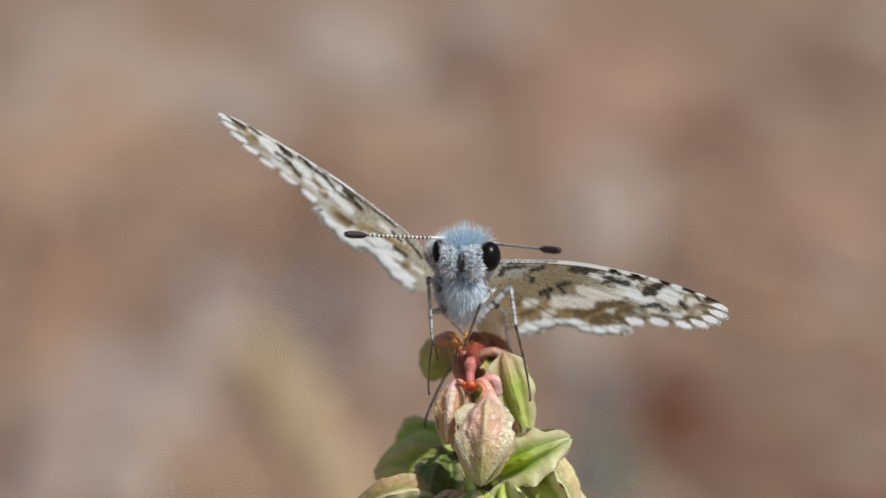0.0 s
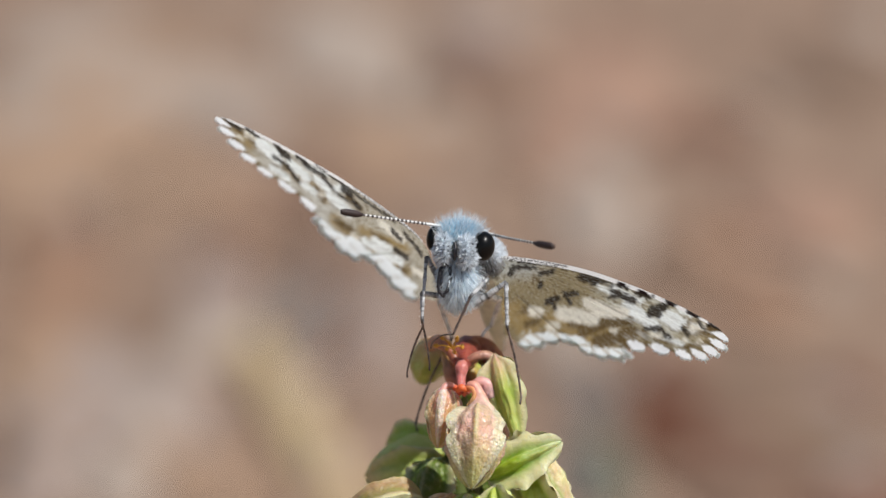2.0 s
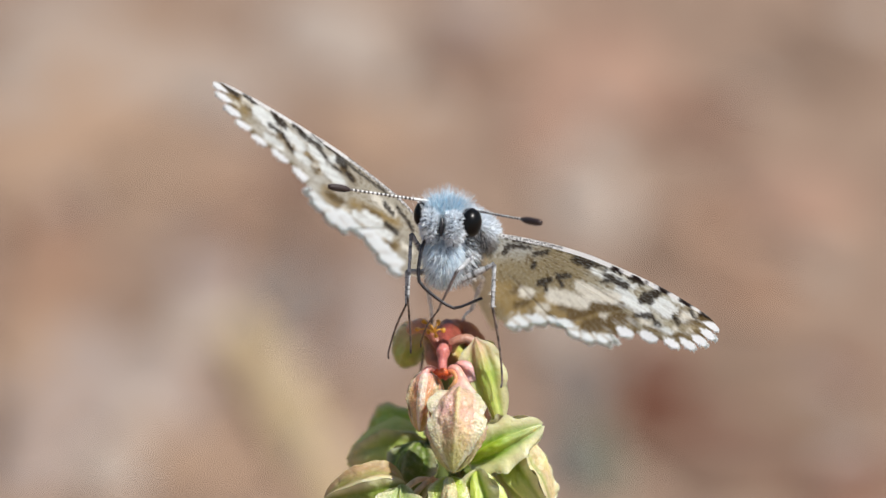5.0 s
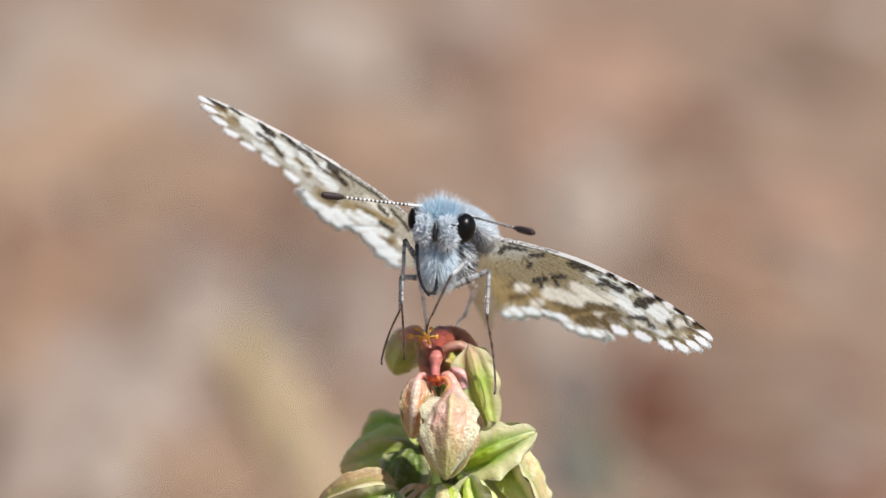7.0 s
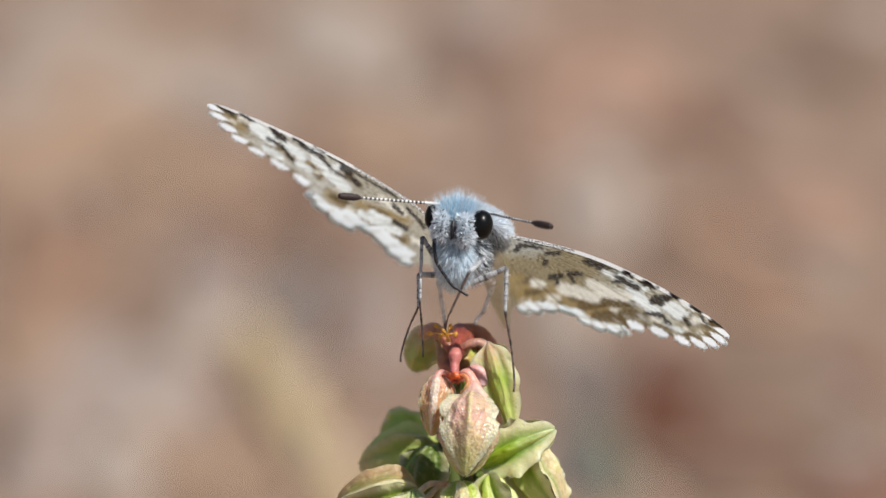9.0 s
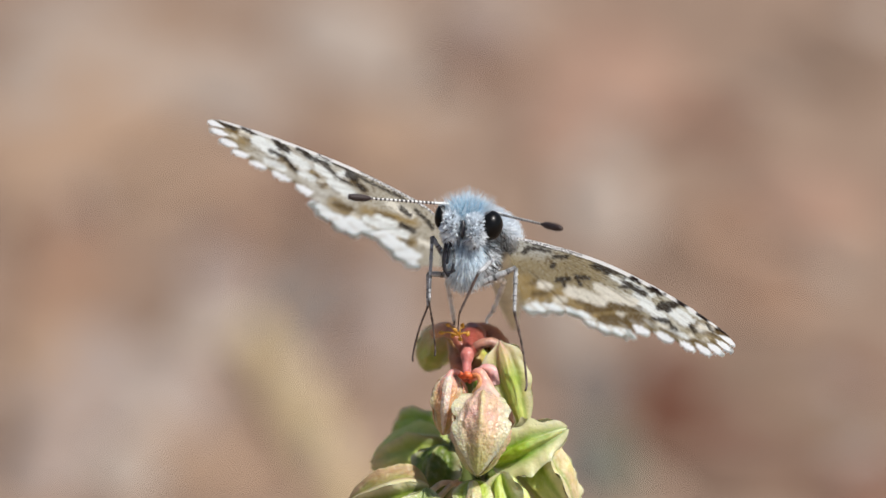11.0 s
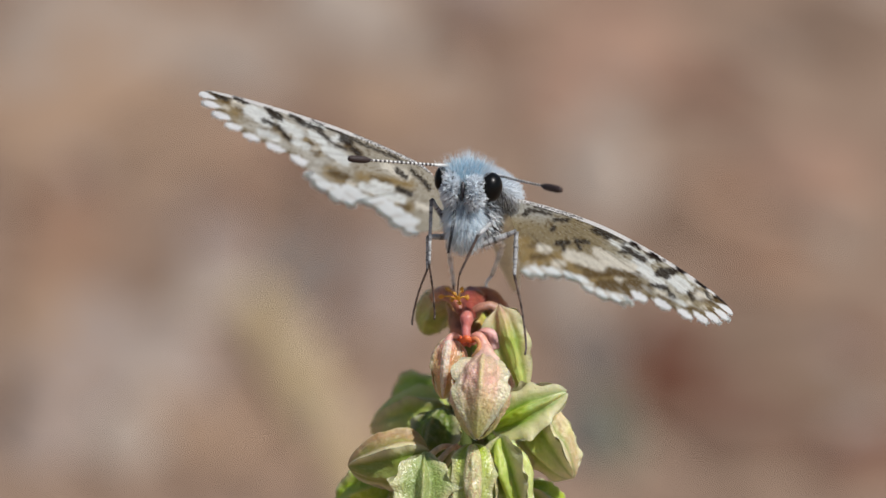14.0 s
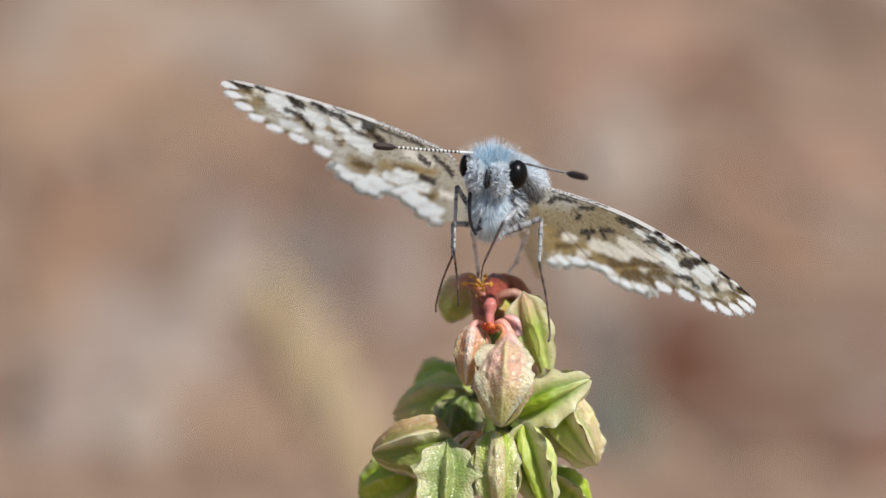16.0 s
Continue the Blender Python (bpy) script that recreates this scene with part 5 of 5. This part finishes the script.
# where toes stand at first, beside their final place: seconds, side, away, up
STEPS = {
    "hind_a": [(0, -1.8, -0.5, 0.2), (3.8, -1.8, -0.5, 0.2), (5.6, 0, 0, 0), (16, 0, 0, 0)],
    "fore_a": [(0, -0.6, 0.5, -1.6), (0.5, -0.6, 0.5, -1.6), (1, 0, 0, -0.1), (16, 0, 0, 0)],
    "mid_a": [(0, 1.2, 1.5, 0.6), (0.5, 0.9, 1.0, 0.8), (1, 0, 0, -0.2), (3.5, 0, 0, -0.1), (6, 0, 0, 0), (16, 0, 0, 0)],
    "fore_b": [(0, -0.3, 0, -0.7), (0.5, -0.15, 0, -0.45), (1, -0.1, 0, -0.25), (1.5, -1.3, 0, -0.9), (2, -1.2, 0, -0.15), (2.5, -1.2, 0, -0.6), (3, -0.7, 0, -0.4), (3.5, -1.35, -2, -2.5), (6, 0, 0, 0), (16, 0, 0, 0)],
}


def step(key, t):
    rows = STEPS.get(key, [(0, 0, 0, 0), (16, 0, 0, 0)])
    return Vector([float(np.interp(t, [r[0] for r in rows], [r[k] for r in rows])) for k in (1, 2, 3)])


# the tongue: its line from the mouth at times of the clip, beside the eye (side, down), in hundredths
TONGUE_LINES = [
    (0.0, (-54, 12), (-56, 25), (-55, 38), (-50, 30)),
    (1.6, (-54, 12), (-56, 25), (-55, 38), (-50, 30)),
    (2.0, (-62, 12), (-75, 35), (-82, 75), (-72, 87), (-62, 65), (-62, 37), (-72, 37), (-77, 70)),
    (2.2, (-64, 14), (-81, 40), (-84, 90), (-80, 167)),
    (2.5, (-62, 5), (-84, 15), (-93, 80), (-96, 180)),
    (3.0, (-62, 2), (-87, 10), (-97, 85), (-103, 190)),
    (3.5, (-58, 0), (-70, -12), (-73, 10), (-61, 98), (-45, 168)),
    (3.7, (-62, 12), (-75, 35), (-82, 75), (-72, 87), (-62, 65), (-62, 37), (-72, 37), (-77, 70)),
    (5.8, (-62, 12), (-90, 45), (-103, 144), (-110, 257)),
]
TONGUE_LINES += [
    (6.0, (-56, 12), (-79, 35), (-87, 70), (-64, 116), (-21, 165)),
    (6.5, (-57, 10), (-78, 57), (-83, 88), (-62, 107), (-27, 115), (0, 109)),
    (7.0, (-60, 8), (-81, 19), (-84, 47), (-78, 93), (-64, 118), (-52, 112), (-49, 93)),
    (7.5, (-58, 2), (-78, 14), (-80, 49), (-70, 95), (-57, 111)),
    (8.0, (-58, 6), (-81, 33), (-84, 49), (-74, 80), (-50, 99), (-29, 102)),
    (8.5, (-56, 2), (-81, 22), (-83, 49), (-71, 95), (-56, 134)),
    (11.0, (-59, 9), (-78, 29), (-85, 64), (-81, 87), (-71, 84), (-67, 60), (-70, 38), (-75, 44), (-78, 67)),
]
TONGUE_LINES += [
    (11.5, (-57, 9), (-80, 48), (-84, 71), (-68, 95), (-39, 116)),
    (12.0, (-58, 9), (-75, 13), (-81, 36), (-78, 71), (-68, 88), (-57, 83), (-50, 67)),
    (12.5, (-55, 6), (-70, 12), (-78, 37), (-80, 84), (-75, 119), (-60, 133), (-43, 130)),
    (13.0, (-57, 9), (-76, 13), (-84, 36), (-89, 75), (-85, 93), (-78, 79), (-75, 44)),
    (13.5, (-57, 9), (-72, 25), (-80, 44), (-74, 75), (-53, 102), (-33, 110)),
    (14.0, (-54, -4), (-62, 35), (-74, 109)),
    (14.5, (-53, 0), (-63, 50), (-73, 112)),
    (15.0, (-53, 0), (-65, 54), (-78, 110)),
]
TONGUE_LINES += [
    (15.5, (-60, 8), (-76, 13), (-88, 50), (-93, 97), (-85, 112), (-74, 97), (-68, 78)),
    (16.0, (-57, 5), (-77, 17), (-83, 44), (-82, 83), (-73, 105), (-67, 87)),
]
LINKS = 18
links_made = []
for k in range(LINKS):
    thin = 0.11 - 0.04 * k / LINKS
    links_made.append(part("tongue_link", tube([(0, 0, -0.03), (0, 0, 0.22), (0, 0, 0.47)], [thin, thin * 1.05, thin * 0.95], 8, 6), TONGUE, butterfly, "thin black tongue"))


def tongue_keys():
    """For each moment of TONGUE_LINES: seconds, root, spacing and the turn of each link, counted on without jumps."""
    eye = EYES[0][0]
    keys = []
    for t, *line in TONGUE_LINES:
        pts = np.array(curve_points([(eye.x + u * 0.03, eye.z - v * 0.03) for u, v in line], LINKS + 1))
        d = np.diff(pts, axis=0)
        turn = np.unwrap(np.arctan2(d[:, 1], d[:, 0]))
        while turn[0] > 0.3:
            turn -= 2 * math.pi
        while turn[0] < -2 * math.pi + 0.3:
            turn += 2 * math.pi
        keys.append((t, pts[0], float(np.linalg.norm(d, axis=1).mean()), turn))
    return keys


def tongue_rows():
    keys = tongue_keys()
    times = [k[0] for k in keys]
    rows = [[] for _ in range(LINKS)]
    for i in range(161):
        t = i / 10
        j = max(k for k in range(len(times)) if times[k] <= t + 1e-6)
        a = keys[j]
        b = keys[min(j + 1, len(keys) - 1)]
        f = 0 if b is a else (t - a[0]) / (b[0] - a[0])
        f = f * f * (3 - 2 * f)
        root, gap, turn = (x + (y - x) * f for x, y in zip(a[1:], b[1:]))
        p = Vector((root[0], 0.45, root[1]))
        for k in range(LINKS):
            out = -0.30 if k < 4 else (-0.05 if k < 9 else 0.02)
            way = Vector((math.cos(turn[k]), out, math.sin(turn[k]))).normalized()
            rows[k].append((t, aim(p, p + way)))
            p = p + Vector((way.x, out, way.z)) * gap
    return rows


def aim(a, b):
    """The pose that lays a piece's own z from a towards b (millimetres)."""
    way = (b - a).normalized()
    m = way.to_track_quat("Z", "Y").to_matrix().to_4x4()
    m.translation = a * MM
    return m


# how far each antenna is raised: seconds, degrees
RAISED = [
    [(0, 3), (1, 4.5), (2, 5.5), (3, 6.8), (3.5, 7.5), (6, 1), (6.5, 0.5), (7, 2), (7.5, 3.5), (8.5, 1.5), (11, 0), (16, 0)],
    [(0, -3), (1, -1.5), (2, -1), (3, -6), (3.5, -6), (6, 0), (7, 1), (8.5, -1), (11, 0), (16, 0)],
]


def motions():
    walk(butterfly, [(row[0], body_pose(*row[3:6])) for row in TAKE])
    for (kind, side), ob in wings.items():
        k = 6 if side < 0 else 9
        walk(ob, [(row[0], wing_frame(side, *row[k:k + 3], *row[k // 3 * 2 + 8:k // 3 * 2 + 10])) for row in TAKE])
    for (ob, root), rows in zip(antennae, RAISED):
        walk(ob, [(t, Matrix.Translation(root) @ pose(0, 0, 0, 0, turn) @ Matrix.Translation(-root)) for t, turn in rows])
    walk(thorax, [(row[0], pose(row[14] * MM, 0, row[15] * MM)) for row in TAKE])
    for key, leg in LEGS.items():
        rows = [[], [], []]
        for row in TAKE:
            place = body_pose(*row[3:6]).inverted() @ body_pose(0, 0, 0)
            toe = (place @ ((leg["rest"][3] + step(key, row[0])) * MM)) / MM
            chain = reach(leg["rest"], leg["lengths"], toe)
            for k in range(3):
                rows[k].append((row[0], aim(chain[k], chain[k + 1])))
        for ob, keyed in zip(leg["pieces"], rows):
            walk(ob, keyed)
    for ob, keyed in zip(links_made, tongue_rows()):
        walk(ob, keyed)


motions()
